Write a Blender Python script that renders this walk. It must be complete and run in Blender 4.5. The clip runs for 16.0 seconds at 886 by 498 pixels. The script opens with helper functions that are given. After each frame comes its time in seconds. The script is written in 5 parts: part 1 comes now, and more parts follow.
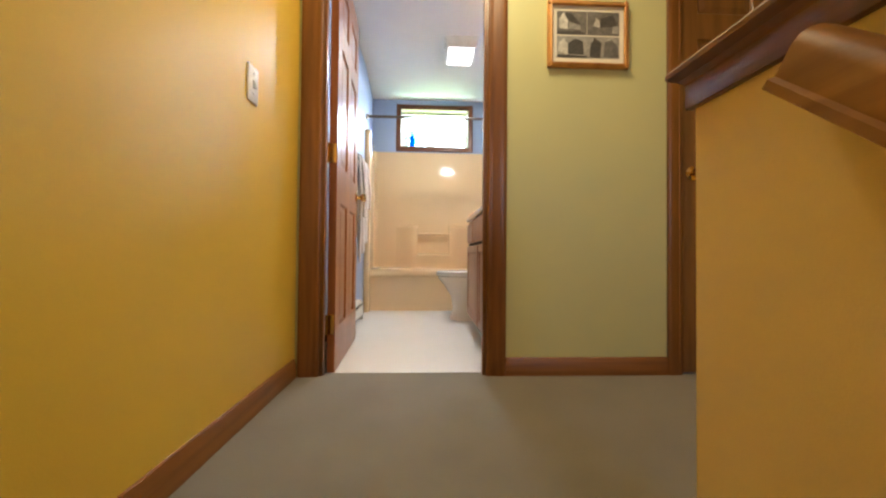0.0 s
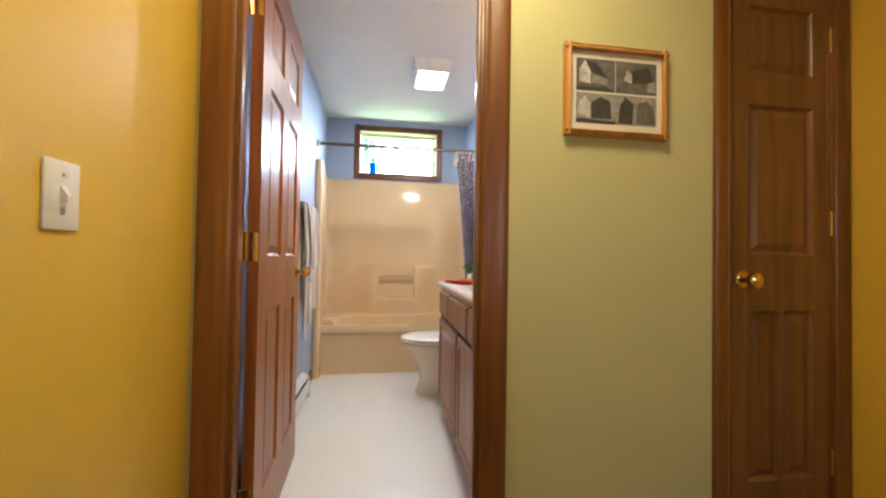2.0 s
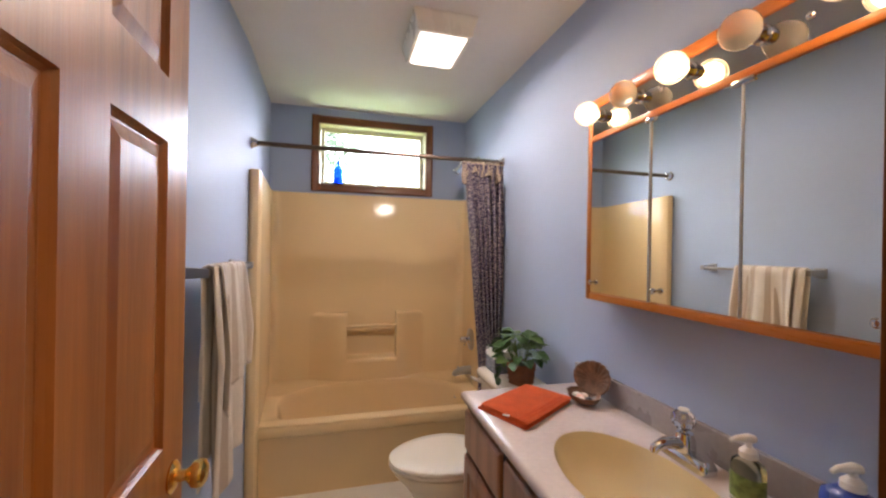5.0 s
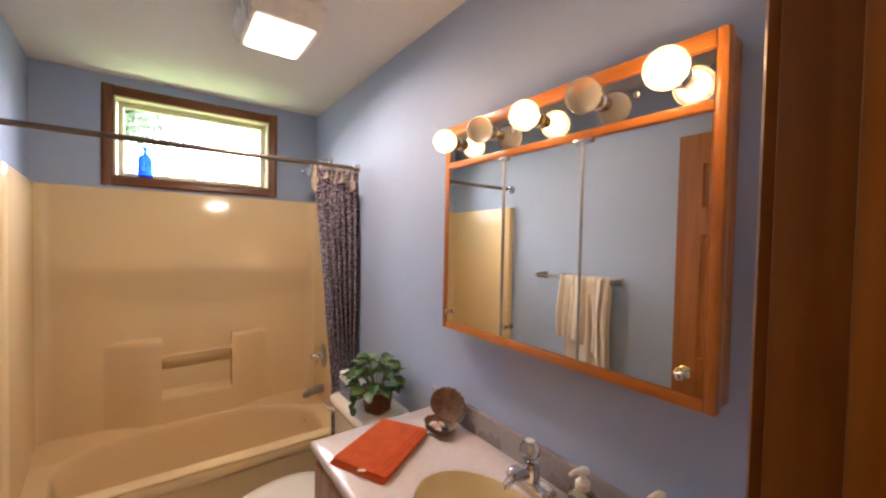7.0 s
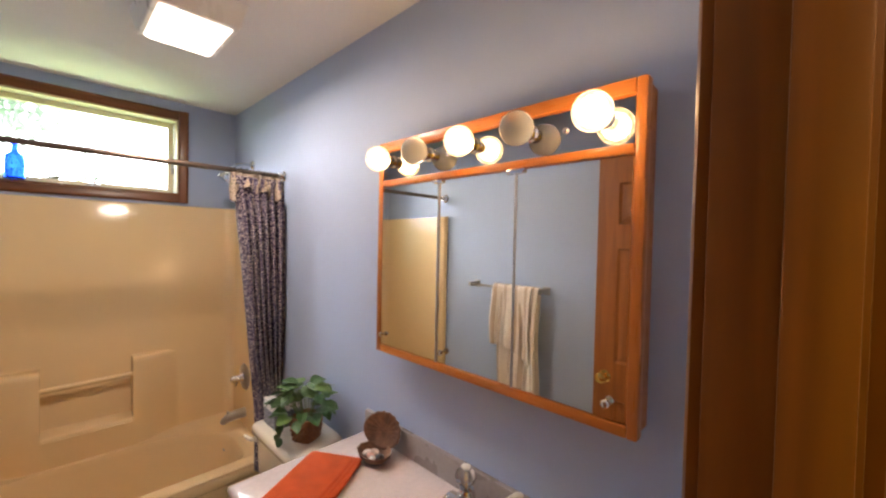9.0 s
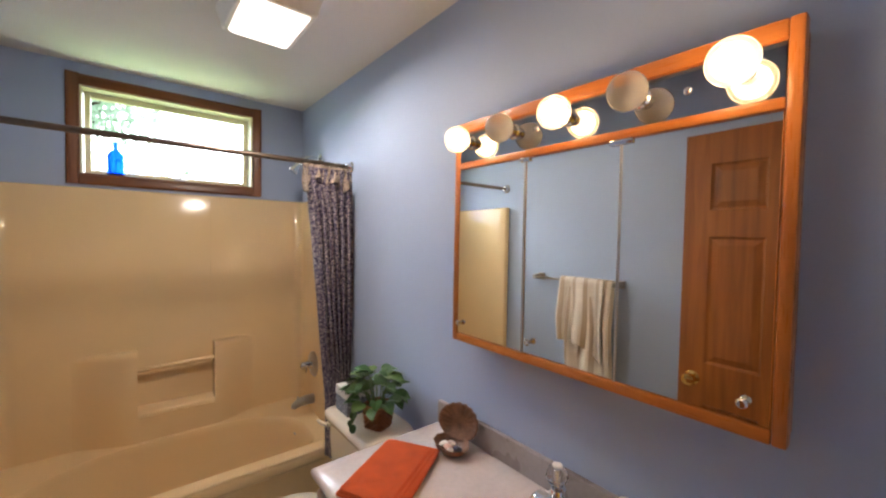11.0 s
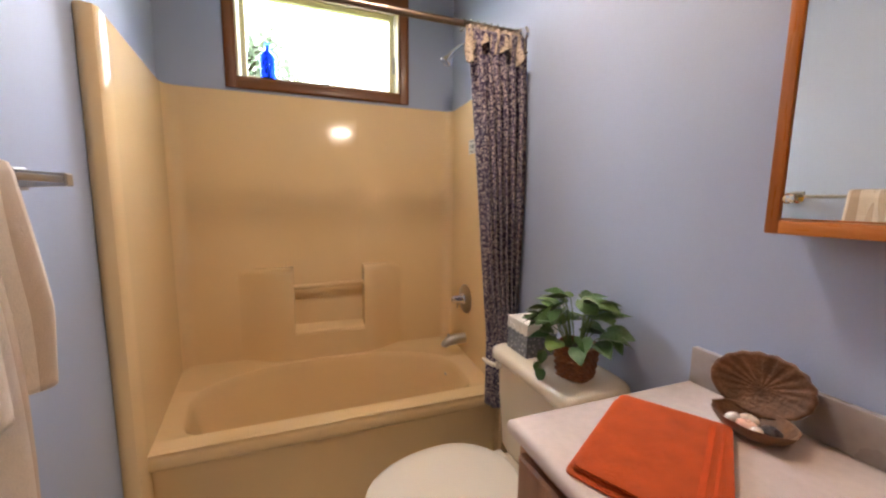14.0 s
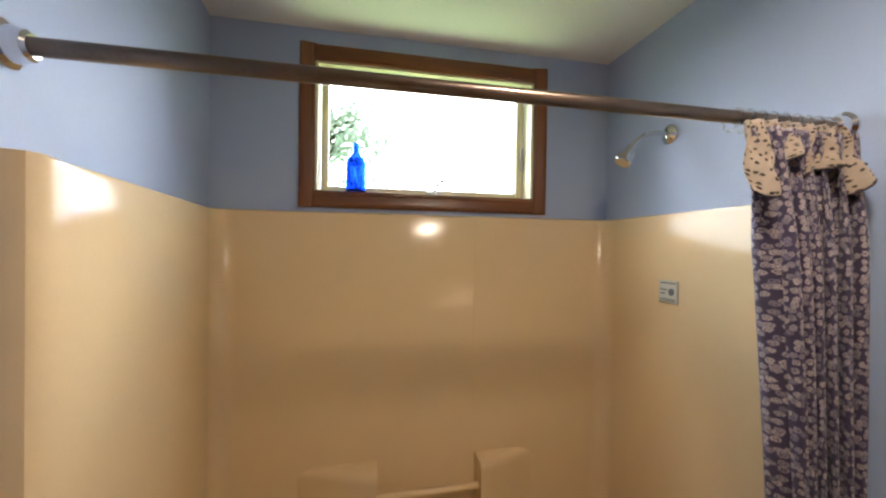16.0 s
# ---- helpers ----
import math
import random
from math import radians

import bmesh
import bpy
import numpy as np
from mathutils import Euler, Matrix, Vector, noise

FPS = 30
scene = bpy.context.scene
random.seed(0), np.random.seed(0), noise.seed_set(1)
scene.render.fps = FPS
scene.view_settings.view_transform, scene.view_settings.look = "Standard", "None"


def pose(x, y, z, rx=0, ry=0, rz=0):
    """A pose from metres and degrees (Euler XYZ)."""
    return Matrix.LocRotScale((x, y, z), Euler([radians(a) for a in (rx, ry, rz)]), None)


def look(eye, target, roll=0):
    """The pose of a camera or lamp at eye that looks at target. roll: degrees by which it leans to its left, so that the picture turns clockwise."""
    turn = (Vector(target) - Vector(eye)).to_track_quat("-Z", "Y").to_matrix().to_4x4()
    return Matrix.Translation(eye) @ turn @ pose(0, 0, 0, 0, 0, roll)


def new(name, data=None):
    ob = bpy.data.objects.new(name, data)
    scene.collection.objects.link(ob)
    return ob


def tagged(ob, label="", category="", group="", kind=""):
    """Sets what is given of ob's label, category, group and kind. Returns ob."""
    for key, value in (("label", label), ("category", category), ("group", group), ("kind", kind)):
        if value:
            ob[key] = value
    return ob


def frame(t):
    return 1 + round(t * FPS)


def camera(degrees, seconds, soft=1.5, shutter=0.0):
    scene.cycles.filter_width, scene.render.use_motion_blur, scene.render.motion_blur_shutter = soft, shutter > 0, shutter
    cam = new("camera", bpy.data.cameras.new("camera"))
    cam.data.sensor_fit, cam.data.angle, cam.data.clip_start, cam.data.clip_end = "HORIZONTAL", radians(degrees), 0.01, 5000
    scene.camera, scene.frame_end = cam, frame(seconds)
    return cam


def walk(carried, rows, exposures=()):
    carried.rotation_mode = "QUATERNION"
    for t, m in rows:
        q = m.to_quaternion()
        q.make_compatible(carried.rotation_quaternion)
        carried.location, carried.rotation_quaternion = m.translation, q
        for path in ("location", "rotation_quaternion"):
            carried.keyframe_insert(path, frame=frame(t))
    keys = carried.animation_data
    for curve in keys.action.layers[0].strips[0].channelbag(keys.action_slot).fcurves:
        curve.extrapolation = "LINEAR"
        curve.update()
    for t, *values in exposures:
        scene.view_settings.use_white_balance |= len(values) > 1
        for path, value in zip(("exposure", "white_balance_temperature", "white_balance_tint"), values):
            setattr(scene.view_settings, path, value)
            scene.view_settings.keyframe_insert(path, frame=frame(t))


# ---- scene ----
cam = camera(98.9, 16.0, soft=2.3)
EXPOSURES = [(0.0, 1.12, 5400, 12), (1.5, 0.98, 5400, 12), (3.2, 0.72, 5600, 16), (5.3, 0.20, 6500, 22), (8.2, 0.36, 6800, 23), (10.3, 0.20, 6200, 17),
             (12.5, 0.12, 6400, 19), (14.0, 0.24, 6900, 22), (14.5, 0.29, 6800, 19), (16.0, -0.18, 6500, 15)]
PATH = [
    (0, (0.171, 0.263, 0.558), (0.26, 2.261, 0.592), 0.5),
    (0.5, (0.176, 0.346, 0.648), (0.31, 2.341, 0.683), 0.5),
    (1, (0.214, 0.516, 0.767), (0.432, 2.503, 0.801), 0.7),
    (1.5, (0.157, 0.673, 0.905), (0.395, 2.659, 0.939), 0.9),
    (2, (0.147, 0.783, 1.013), (0.443, 2.76, 1.049), 0.9),
    (2.5, (0.14, 0.962, 1.181), (0.471, 2.934, 1.206), 0.5),
    (3, (0.062, 1.144, 1.292), (0.395, 3.116, 1.314), 0.6),
    (3.2, (0.039, 1.181, 1.386), (0.373, 3.152, 1.404), 0.8),
    (5.3, (0.043, 1.901, 1.391), (0.649, 3.807, 1.38), 1.1),
    (5.5, (0.04, 1.913, 1.393), (0.768, 3.776, 1.376), 1.1),
    (6, (0.044, 1.903, 1.385), (0.97, 3.676, 1.36), 1.2),
    (6.5, (0.058, 1.91, 1.431), (1.082, 3.627, 1.379), 1.1),
    (7, (0.092, 1.95, 1.535), (1.273, 3.563, 1.483), 1.2),
    (7.5, (0.11, 1.966, 1.588), (1.457, 3.444, 1.537), 1.2),
    (8, (0.106, 1.965, 1.596), (1.532, 3.368, 1.547), 1.2),
    (8.2, (0.112, 1.967, 1.594), (1.554, 3.351, 1.548), 1.2),
    (10.3, (0.106, 2.018, 1.63), (1.517, 3.434, 1.575), 1.2),
    (10.5, (0.097, 2.032, 1.625), (1.467, 3.488, 1.562), 1.2),
    (11, (0.072, 2.089, 1.563), (1.333, 3.641, 1.497), 1.0),
    (11.5, (0.103, 2.153, 1.512), (1.253, 3.788, 1.442), 1.0),
    (12, (0.165, 2.2, 1.456), (1.172, 3.927, 1.381), 0.9),
    (12.5, (0.186, 2.29, 1.425), (1.034, 4.098, 1.311), 1.0),
    (13, (0.146, 2.477, 1.399), (0.925, 4.313, 1.244), 1.0),
    (13.5, (0.111, 2.554, 1.326), (0.856, 4.399, 1.126), 0.9),
    (14, (0.118, 2.618, 1.27), (0.819, 4.474, 1.012), 0.7),
    (14.5, (0.155, 2.823, 1.318), (0.776, 4.705, 1.046), 0.7),
    (15, (0.11, 3.11, 1.494), (0.593, 5.031, 1.217), 0.9),
    (15.5, (0.025, 3.332, 1.61), (0.434, 5.283, 1.451), 0.8),
    (16, (0.026, 3.416, 1.673), (0.432, 5.374, 1.656), 0.8),
]
walk(cam, [(t, look(eye, target, roll)) for t, eye, target, roll in PATH],
     exposures=EXPOSURES)

# ---- world and light ----
world = bpy.data.worlds.new("world")
scene.world = world
world.use_nodes = True
wn = world.node_tree
sky = wn.nodes.new("ShaderNodeTexSky")
sky.sky_type, sky.sun_disc = "NISHITA", False
sky.sun_elevation, sky.sun_rotation = radians(55), radians(150)
wn.links.new(sky.outputs[0], wn.nodes["Background"].inputs[0])
wn.nodes["Background"].inputs[1].default_value = 0.15


def lamp(name, kind, m, energy, color, size=0.1, size_y=None, angle=0.01):
    data = bpy.data.lights.new(name, kind)
    data.energy, data.color = energy, color
    if kind == "AREA":
        data.size = size
        if size_y:
            data.shape, data.size_y = "RECTANGLE", size_y
    elif kind == "SUN":
        data.angle = angle
    else:
        data.shadow_soft_size = size
    ob = new(name, data)
    ob.matrix_world = m
    return ob


lamp("sun", "SUN", look((3, -6, 12), (0, 4, 0)), 4.0, (1.0, 0.95, 0.88), angle=radians(0.5))
# daylight in the bathroom window, and in the entry window below the stairs behind the walk
lamp("window_daylight", "AREA", look((0.25, 5.40, 2.80), (0.25, 4.5, 1.75)), 58, (0.74, 0.92, 1.0), 1.9, 0.85)
# added unseen green lamp below the same window, standing in for sunlit lawn bounce
lamp("lawn_bounce_lamp", "AREA", look((0.25, 5.7, 0.75), (0.25, 4.6, 2.1)), 27, (0.62, 1.0, 0.38), 2.0, 0.9)
lamp("entry_daylight", "AREA", look((1.32, -1.56, 1.45), (0.2, 1.4, 1.0)), 3.0, (1.0, 0.96, 0.88), 0.8, 1.0)
# the lit lamps
lamp("ceiling_lamp", "AREA", look((0.459, 3.607, 2.312), (0.459, 3.607, 0)), 9.0, (1.0, 0.875, 0.70), 0.10, 0.12)
for lamp_y in (2.980, 2.6334, 2.2868):
    lamp("bulb_light", "POINT", pose(0.845, lamp_y, 1.862), 1.15, (1.0, 0.68, 0.36), 0.036)
lamp("hall_lamp", "AREA", look((0.36, 1.40, 2.34), (0.36, 1.40, 0)), 10.4, (1.0, 0.75, 0.37), 0.35)

# ---- materials ----


def material(name, base, rough=0.5, metal=0.0, spec=0.5, var=0.06, scale=6.0, bump=0.0, bump_scale=200.0,
             coat=0.0, fine=0.03, stretch=(1, 1, 1), sheen=0.0, rough_var=0.08):
    m = bpy.data.materials.new(name)
    m.use_nodes = True
    nt = m.node_tree
    b = nt.nodes["Principled BSDF"]
    b.inputs["Roughness"].default_value, b.inputs["Metallic"].default_value = rough, metal
    b.inputs["Specular IOR Level"].default_value = spec
    b.inputs["Coat Weight"].default_value = coat
    b.inputs["Coat Roughness"].default_value = 0.12
    b.inputs["Sheen Weight"].default_value = sheen
    co = nt.nodes.new("ShaderNodeTexCoord")
    mp = nt.nodes.new("ShaderNodeMapping")
    mp.inputs["Scale"].default_value = stretch
    nt.links.new(co.outputs["Object"], mp.inputs["Vector"])
    n1 = nt.nodes.new("ShaderNodeTexNoise")
    n1.inputs["Scale"].default_value, n1.inputs["Detail"].default_value = scale, 4
    n2 = nt.nodes.new("ShaderNodeTexNoise")
    n2.inputs["Scale"].default_value, n2.inputs["Detail"].default_value = bump_scale, 3
    for n in (n1, n2):
        nt.links.new(mp.outputs[0], n.inputs["Vector"])
    r1 = nt.nodes.new("ShaderNodeMapRange")
    r1.inputs["From Min"].default_value, r1.inputs["From Max"].default_value = 0.3, 0.7
    r1.inputs["To Min"].default_value, r1.inputs["To Max"].default_value = 1 - var, 1 + var
    r2 = nt.nodes.new("ShaderNodeMapRange")
    r2.inputs["From Min"].default_value, r2.inputs["From Max"].default_value = 0.3, 0.7
    r2.inputs["To Min"].default_value, r2.inputs["To Max"].default_value = 1 - fine, 1 + fine
    nt.links.new(n1.outputs["Fac"], r1.inputs["Value"])
    nt.links.new(n2.outputs["Fac"], r2.inputs["Value"])
    mul = nt.nodes.new("ShaderNodeMath")
    mul.operation = "MULTIPLY"
    nt.links.new(r1.outputs[0], mul.inputs[0])
    nt.links.new(r2.outputs[0], mul.inputs[1])
    hv = nt.nodes.new("ShaderNodeHueSaturation")
    hv.inputs["Color"].default_value = (*base, 1)
    nt.links.new(mul.outputs[0], hv.inputs["Value"])
    nt.links.new(hv.outputs[0], b.inputs["Base Color"])
    if rough_var and metal < 0.5:
        r3 = nt.nodes.new("ShaderNodeMapRange")
        r3.inputs["From Min"].default_value, r3.inputs["From Max"].default_value = 0.3, 0.7
        r3.inputs["To Min"].default_value, r3.inputs["To Max"].default_value = max(rough - rough_var, 0.02), min(rough + rough_var, 1)
        nt.links.new(n1.outputs["Fac"], r3.inputs["Value"])
        nt.links.new(r3.outputs[0], b.inputs["Roughness"])
    if bump:
        bp = nt.nodes.new("ShaderNodeBump")
        bp.inputs["Strength"].default_value, bp.inputs["Distance"].default_value = bump, 0.004
        nt.links.new(n2.outputs["Fac"], bp.inputs["Height"])
        nt.links.new(bp.outputs[0], b.inputs["Normal"])
    return m


def wood(name, dark, light, grain=(1, 1, 0.06), rough=0.36, coat=0.14, scale=28.0):
    """Varnished wood: long streaks along one axis, with pores and a slow change of tone from piece to piece."""
    m = bpy.data.materials.new(name)
    m.use_nodes = True
    nt = m.node_tree
    b = nt.nodes["Principled BSDF"]
    b.inputs["Coat Weight"].default_value, b.inputs["Coat Roughness"].default_value = coat, 0.18
    co = nt.nodes.new("ShaderNodeTexCoord")
    mp = nt.nodes.new("ShaderNodeMapping")
    mp.inputs["Scale"].default_value = grain
    nt.links.new(co.outputs["Object"], mp.inputs["Vector"])
    warp = nt.nodes.new("ShaderNodeTexNoise")
    warp.inputs["Scale"].default_value, warp.inputs["Detail"].default_value = 5.0, 2
    nt.links.new(mp.outputs[0], warp.inputs["Vector"])
    n1 = nt.nodes.new("ShaderNodeTexNoise")
    n1.inputs["Scale"].default_value, n1.inputs["Detail"].default_value = scale, 6
    n1.inputs["Distortion"].default_value = 0.6
    nt.links.new(mp.outputs[0], n1.inputs["Vector"])
    n2 = nt.nodes.new("ShaderNodeTexNoise")
    n2.inputs["Scale"].default_value, n2.inputs["Detail"].default_value = scale * 9, 2
    nt.links.new(mp.outputs[0], n2.inputs["Vector"])
    mix = nt.nodes.new("ShaderNodeMath")
    mix.operation = "MULTIPLY_ADD"
    mix.inputs[1].default_value = 0.7
    nt.links.new(n1.outputs["Fac"], mix.inputs[0])
    half = nt.nodes.new("ShaderNodeMath")
    half.operation = "MULTIPLY"
    half.inputs[1].default_value = 0.3
    nt.links.new(warp.outputs["Fac"], half.inputs[0])
    nt.links.new(half.outputs[0], mix.inputs[2])
    ramp = nt.nodes.new("ShaderNodeValToRGB")
    ramp.color_ramp.elements[0].position, ramp.color_ramp.elements[1].position = 0.36, 0.66
    ramp.color_ramp.elements[0].color, ramp.color_ramp.elements[1].color = (*dark, 1), (*light, 1)
    nt.links.new(mix.outputs[0], ramp.inputs[0])
    info = nt.nodes.new("ShaderNodeObjectInfo")
    r = nt.nodes.new("ShaderNodeMapRange")
    r.inputs["To Min"].default_value, r.inputs["To Max"].default_value = 0.9, 1.1
    nt.links.new(info.outputs["Random"], r.inputs["Value"])
    hv = nt.nodes.new("ShaderNodeHueSaturation")
    nt.links.new(ramp.outputs[0], hv.inputs["Color"])
    nt.links.new(r.outputs[0], hv.inputs["Value"])
    nt.links.new(hv.outputs[0], b.inputs["Base Color"])
    rr = nt.nodes.new("ShaderNodeMapRange")
    rr.inputs["To Min"].default_value, rr.inputs["To Max"].default_value = rough - 0.08, rough + 0.12
    nt.links.new(n2.outputs["Fac"], rr.inputs["Value"])
    nt.links.new(rr.outputs[0], b.inputs["Roughness"])
    bp = nt.nodes.new("ShaderNodeBump")
    bp.inputs["Strength"].default_value, bp.inputs["Distance"].default_value = 0.12, 0.002
    nt.links.new(n2.outputs["Fac"], bp.inputs["Height"])
    nt.links.new(bp.outputs[0], b.inputs["Normal"])
    return m


def glow(name, color, strength, base=(0.9, 0.9, 0.85)):
    m = bpy.data.materials.new(name)
    m.use_nodes = True
    b = m.node_tree.nodes["Principled BSDF"]
    b.inputs["Base Color"].default_value = (*base, 1)
    b.inputs["Emission Color"].default_value = (*color, 1)
    b.inputs["Emission Strength"].default_value = strength
    b.inputs["Roughness"].default_value = 0.25
    return m


def glass(name, color, rough=0.02, ior=1.45):
    m = bpy.data.materials.new(name)
    m.use_nodes = True
    b = m.node_tree.nodes["Principled BSDF"]
    b.inputs["Base Color"].default_value = (*color, 1)
    b.inputs["Transmission Weight"].default_value = 1.0
    b.inputs["Roughness"].default_value, b.inputs["IOR"].default_value = rough, ior
    return m


PAINT_GOLD = material("golden_yellow_wall_paint", (0.70, 0.465, 0.032), 0.42, var=0.03, scale=2.2, bump=0.10, bump_scale=260, fine=0.012)
PAINT_SAGE = material("pale_sage_wall_paint", (0.57, 0.555, 0.27), 0.5, var=0.03, scale=2.0, bump=0.10, bump_scale=260, fine=0.012)
PAINT_STRAW = material("straw_half_wall_paint", (0.84, 0.65, 0.27), 0.45, var=0.03, scale=2.0, bump=0.10, bump_scale=260, fine=0.012)
PAINT_BLUE = material("periwinkle_wall_paint", (0.395, 0.475, 0.645), 0.5, spec=0.3, var=0.03, scale=2.0, bump=0.08, bump_scale=260, fine=0.012)
PAINT_WHITE = material("white_ceiling_paint", (0.74, 0.72, 0.68), 0.75, var=0.03, scale=2.5, bump=0.18, bump_scale=170, fine=0.02)
CARPET = material("grey_brown_carpet", (0.22, 0.19, 0.145), 0.95, spec=0.1, var=0.10, scale=5, bump=0.9, bump_scale=420, fine=0.16, sheen=0.3)
VINYL = material("cream_vinyl_floor", (0.76, 0.72, 0.64), 0.27, var=0.014, scale=3, bump=0.05, bump_scale=90, fine=0.012, rough_var=0.0)
ACRYLIC = material("almond_acrylic", (0.76, 0.562, 0.322), 0.12, spec=0.30, var=0.02, scale=3, fine=0.006, rough_var=0.025)
CHINA = material("bone_china", (0.76, 0.68, 0.55), 0.10, var=0.015, scale=5, fine=0.004, coat=0.6, rough_var=0.03)
SEAT = material("cream_toilet_seat", (0.80, 0.75, 0.66), 0.22, var=0.02, scale=4, fine=0.006, coat=0.3, rough_var=0.05)
MARBLE = material("pale_cultured_marble", (0.64, 0.55, 0.52), 0.24, var=0.025, scale=14, fine=0.04, bump_scale=60, coat=0.25, rough_var=0.015)
SPLASH = material("grey_mauve_marble", (0.33, 0.29, 0.28), 0.28, var=0.06, scale=9, fine=0.05, bump_scale=60, coat=0.2, rough_var=0.015)
BASIN = material("straw_sink_bowl", (0.78, 0.64, 0.38), 0.14, var=0.02, scale=4, fine=0.008, coat=0.4, rough_var=0.04)
CHROME = material("chrome", (0.72, 0.72, 0.74), 0.09, metal=1.0, var=0.03, fine=0.01)
STEEL = material("brushed_steel", (0.42, 0.41, 0.40), 0.28, metal=1.0, var=0.08, fine=0.03)
BRASS = material("polished_brass", (0.80, 0.55, 0.18), 0.16, metal=1.0, var=0.06, fine=0.02)
MIRROR = material("mirror_glass", (0.88, 0.86, 0.75), 0.012, metal=1.0, var=0.0, fine=0.0)
PLATE = material("polished_lamp_plate", (0.52, 0.51, 0.49), 0.04, metal=1.0, var=0.02, fine=0.0)
WOOD_DOOR = wood("brown_door_wood", (0.19, 0.055, 0.011), (0.34, 0.115, 0.025), rough=0.34, coat=0.10)
WOOD_TRIM = wood("brown_trim_wood", (0.125, 0.043, 0.006), (0.25, 0.096, 0.014))
WOOD_TRIM_X = wood("brown_trim_wood_across", (0.125, 0.043, 0.006), (0.25, 0.096, 0.014), grain=(0.06, 1, 1))
WOOD_TRIM_Y = wood("brown_trim_wood_along", (0.125, 0.043, 0.006), (0.25, 0.096, 0.014), grain=(1, 0.06, 1))
WOOD_SASH = wood("red_brown_window_wood", (0.115, 0.034, 0.008), (0.23, 0.074, 0.018))
WOOD_SASH_X = wood("red_brown_window_wood_across", (0.115, 0.034, 0.008), (0.23, 0.074, 0.018), grain=(0.06, 1, 1))
WOOD_OAK = wood("orange_oak", (0.36, 0.105, 0.018), (0.60, 0.205, 0.04), rough=0.28)
WOOD_OAK_Y = wood("orange_oak_along", (0.36, 0.105, 0.018), (0.60, 0.205, 0.04), grain=(1, 0.06, 1), rough=0.28)
WOOD_CAB = wood("vanity_wood", (0.22, 0.095, 0.045), (0.38, 0.18, 0.095))
WOOD_FRAME = wood("gold_oak_frame_wood", (0.38, 0.17, 0.03), (0.58, 0.29, 0.06))
# brown door wood darkened: the closet door's dim light is put into its colour
WOOD_DOOR_SHADED = wood("shaded_brown_door_wood", (0.125, 0.052, 0.010), (0.225, 0.098, 0.022))
WOOD_RAIL = wood("golden_brown_rail_wood", (0.20, 0.085, 0.016), (0.36, 0.17, 0.035), grain=(1, 0.06, 1), rough=0.42, coat=0.05)
CREAM = material("cream_window_paint", (0.70, 0.64, 0.42), 0.4, var=0.04, scale=8)
WHITE_PLASTIC = material("white_plastic", (0.80, 0.78, 0.72), 0.3, var=0.02, scale=10, fine=0.005)
DARK = material("dark_gap", (0.03, 0.022, 0.018), 0.7, var=0.2)
WINDOW_GLASS = glass("window_glass", (1, 1, 1), 0.0, 1.02)

# ---- mesh helpers ----


def box(bm, x0, y0, z0, x1, y1, z1, bevel=0.0, segments=2):
    x0, x1, y0, y1, z0, z1 = min(x0, x1), max(x0, x1), min(y0, y1), max(y0, y1), min(z0, z1), max(z0, z1)
    m = Matrix.Translation(((x0 + x1) / 2, (y0 + y1) / 2, (z0 + z1) / 2)) @ Matrix.Diagonal((x1 - x0, y1 - y0, z1 - z0, 1))
    made = bmesh.ops.create_cube(bm, size=1, matrix=m)["verts"]
    if bevel:
        edges = list({e for v in made for e in v.link_edges})
        bmesh.ops.bevel(bm, geom=edges, offset=bevel, segments=segments, affect="EDGES", profile=0.5)
    return bm


def cyl(bm, p0, p1, r0, r1=None, seg=20, bevel=0.0):
    p0, p1 = Vector(p0), Vector(p1)
    axis = p1 - p0
    m = Matrix.Translation((p0 + p1) / 2) @ axis.to_track_quat("Z", "Y").to_matrix().to_4x4()
    made = bmesh.ops.create_cone(bm, cap_ends=True, segments=seg, radius1=r0, radius2=r0 if r1 is None else r1, depth=axis.length, matrix=m)["verts"]
    if bevel:
        edges = [e for e in {e for v in made for e in v.link_edges} if any(len(f.verts) > 4 for f in e.link_faces)]
        bmesh.ops.bevel(bm, geom=edges, offset=bevel, segments=2, affect="EDGES", profile=0.5)
    return bm


def loft(bm, rings, closed=True, cap0=True, cap1=True):
    """Rings of equally many points, skinned into one surface."""
    rows = [[bm.verts.new(p) for p in ring] for ring in rings]
    n = len(rows[0])
    for a, b in zip(rows, rows[1:]):
        for i in range(n if closed else n - 1):
            j = (i + 1) % n
            bm.faces.new((a[i], a[j], b[j], b[i]))
    if cap0:
        bm.faces.new(list(reversed(rows[0])))
    if cap1:
        bm.faces.new(rows[-1])
    return bm


def lathe(bm, profile, m=None, seg=28, squash=1.0):
    """Turns (radius, height) pairs round z; ends close where the radius is small."""
    m = m or Matrix()
    rings = [[m @ Vector((r * math.cos(2 * math.pi * i / seg), squash * r * math.sin(2 * math.pi * i / seg), z)) for i in range(seg)] for r, z in profile]
    return loft(bm, rings)


def tube(bm, points, r, seg=12):
    """A round bar along points."""
    pts = [Vector(p) for p in points]
    rings = []
    for i, p in enumerate(pts):
        d = (pts[min(i + 1, len(pts) - 1)] - pts[max(i - 1, 0)]).normalized()
        q = d.to_track_quat("Z", "Y")
        rr = r[i] if isinstance(r, (list, tuple)) else r
        rings.append([p + q @ Vector((rr * math.cos(2 * math.pi * k / seg), rr * math.sin(2 * math.pi * k / seg), 0)) for k in range(seg)])
    return loft(bm, rings)


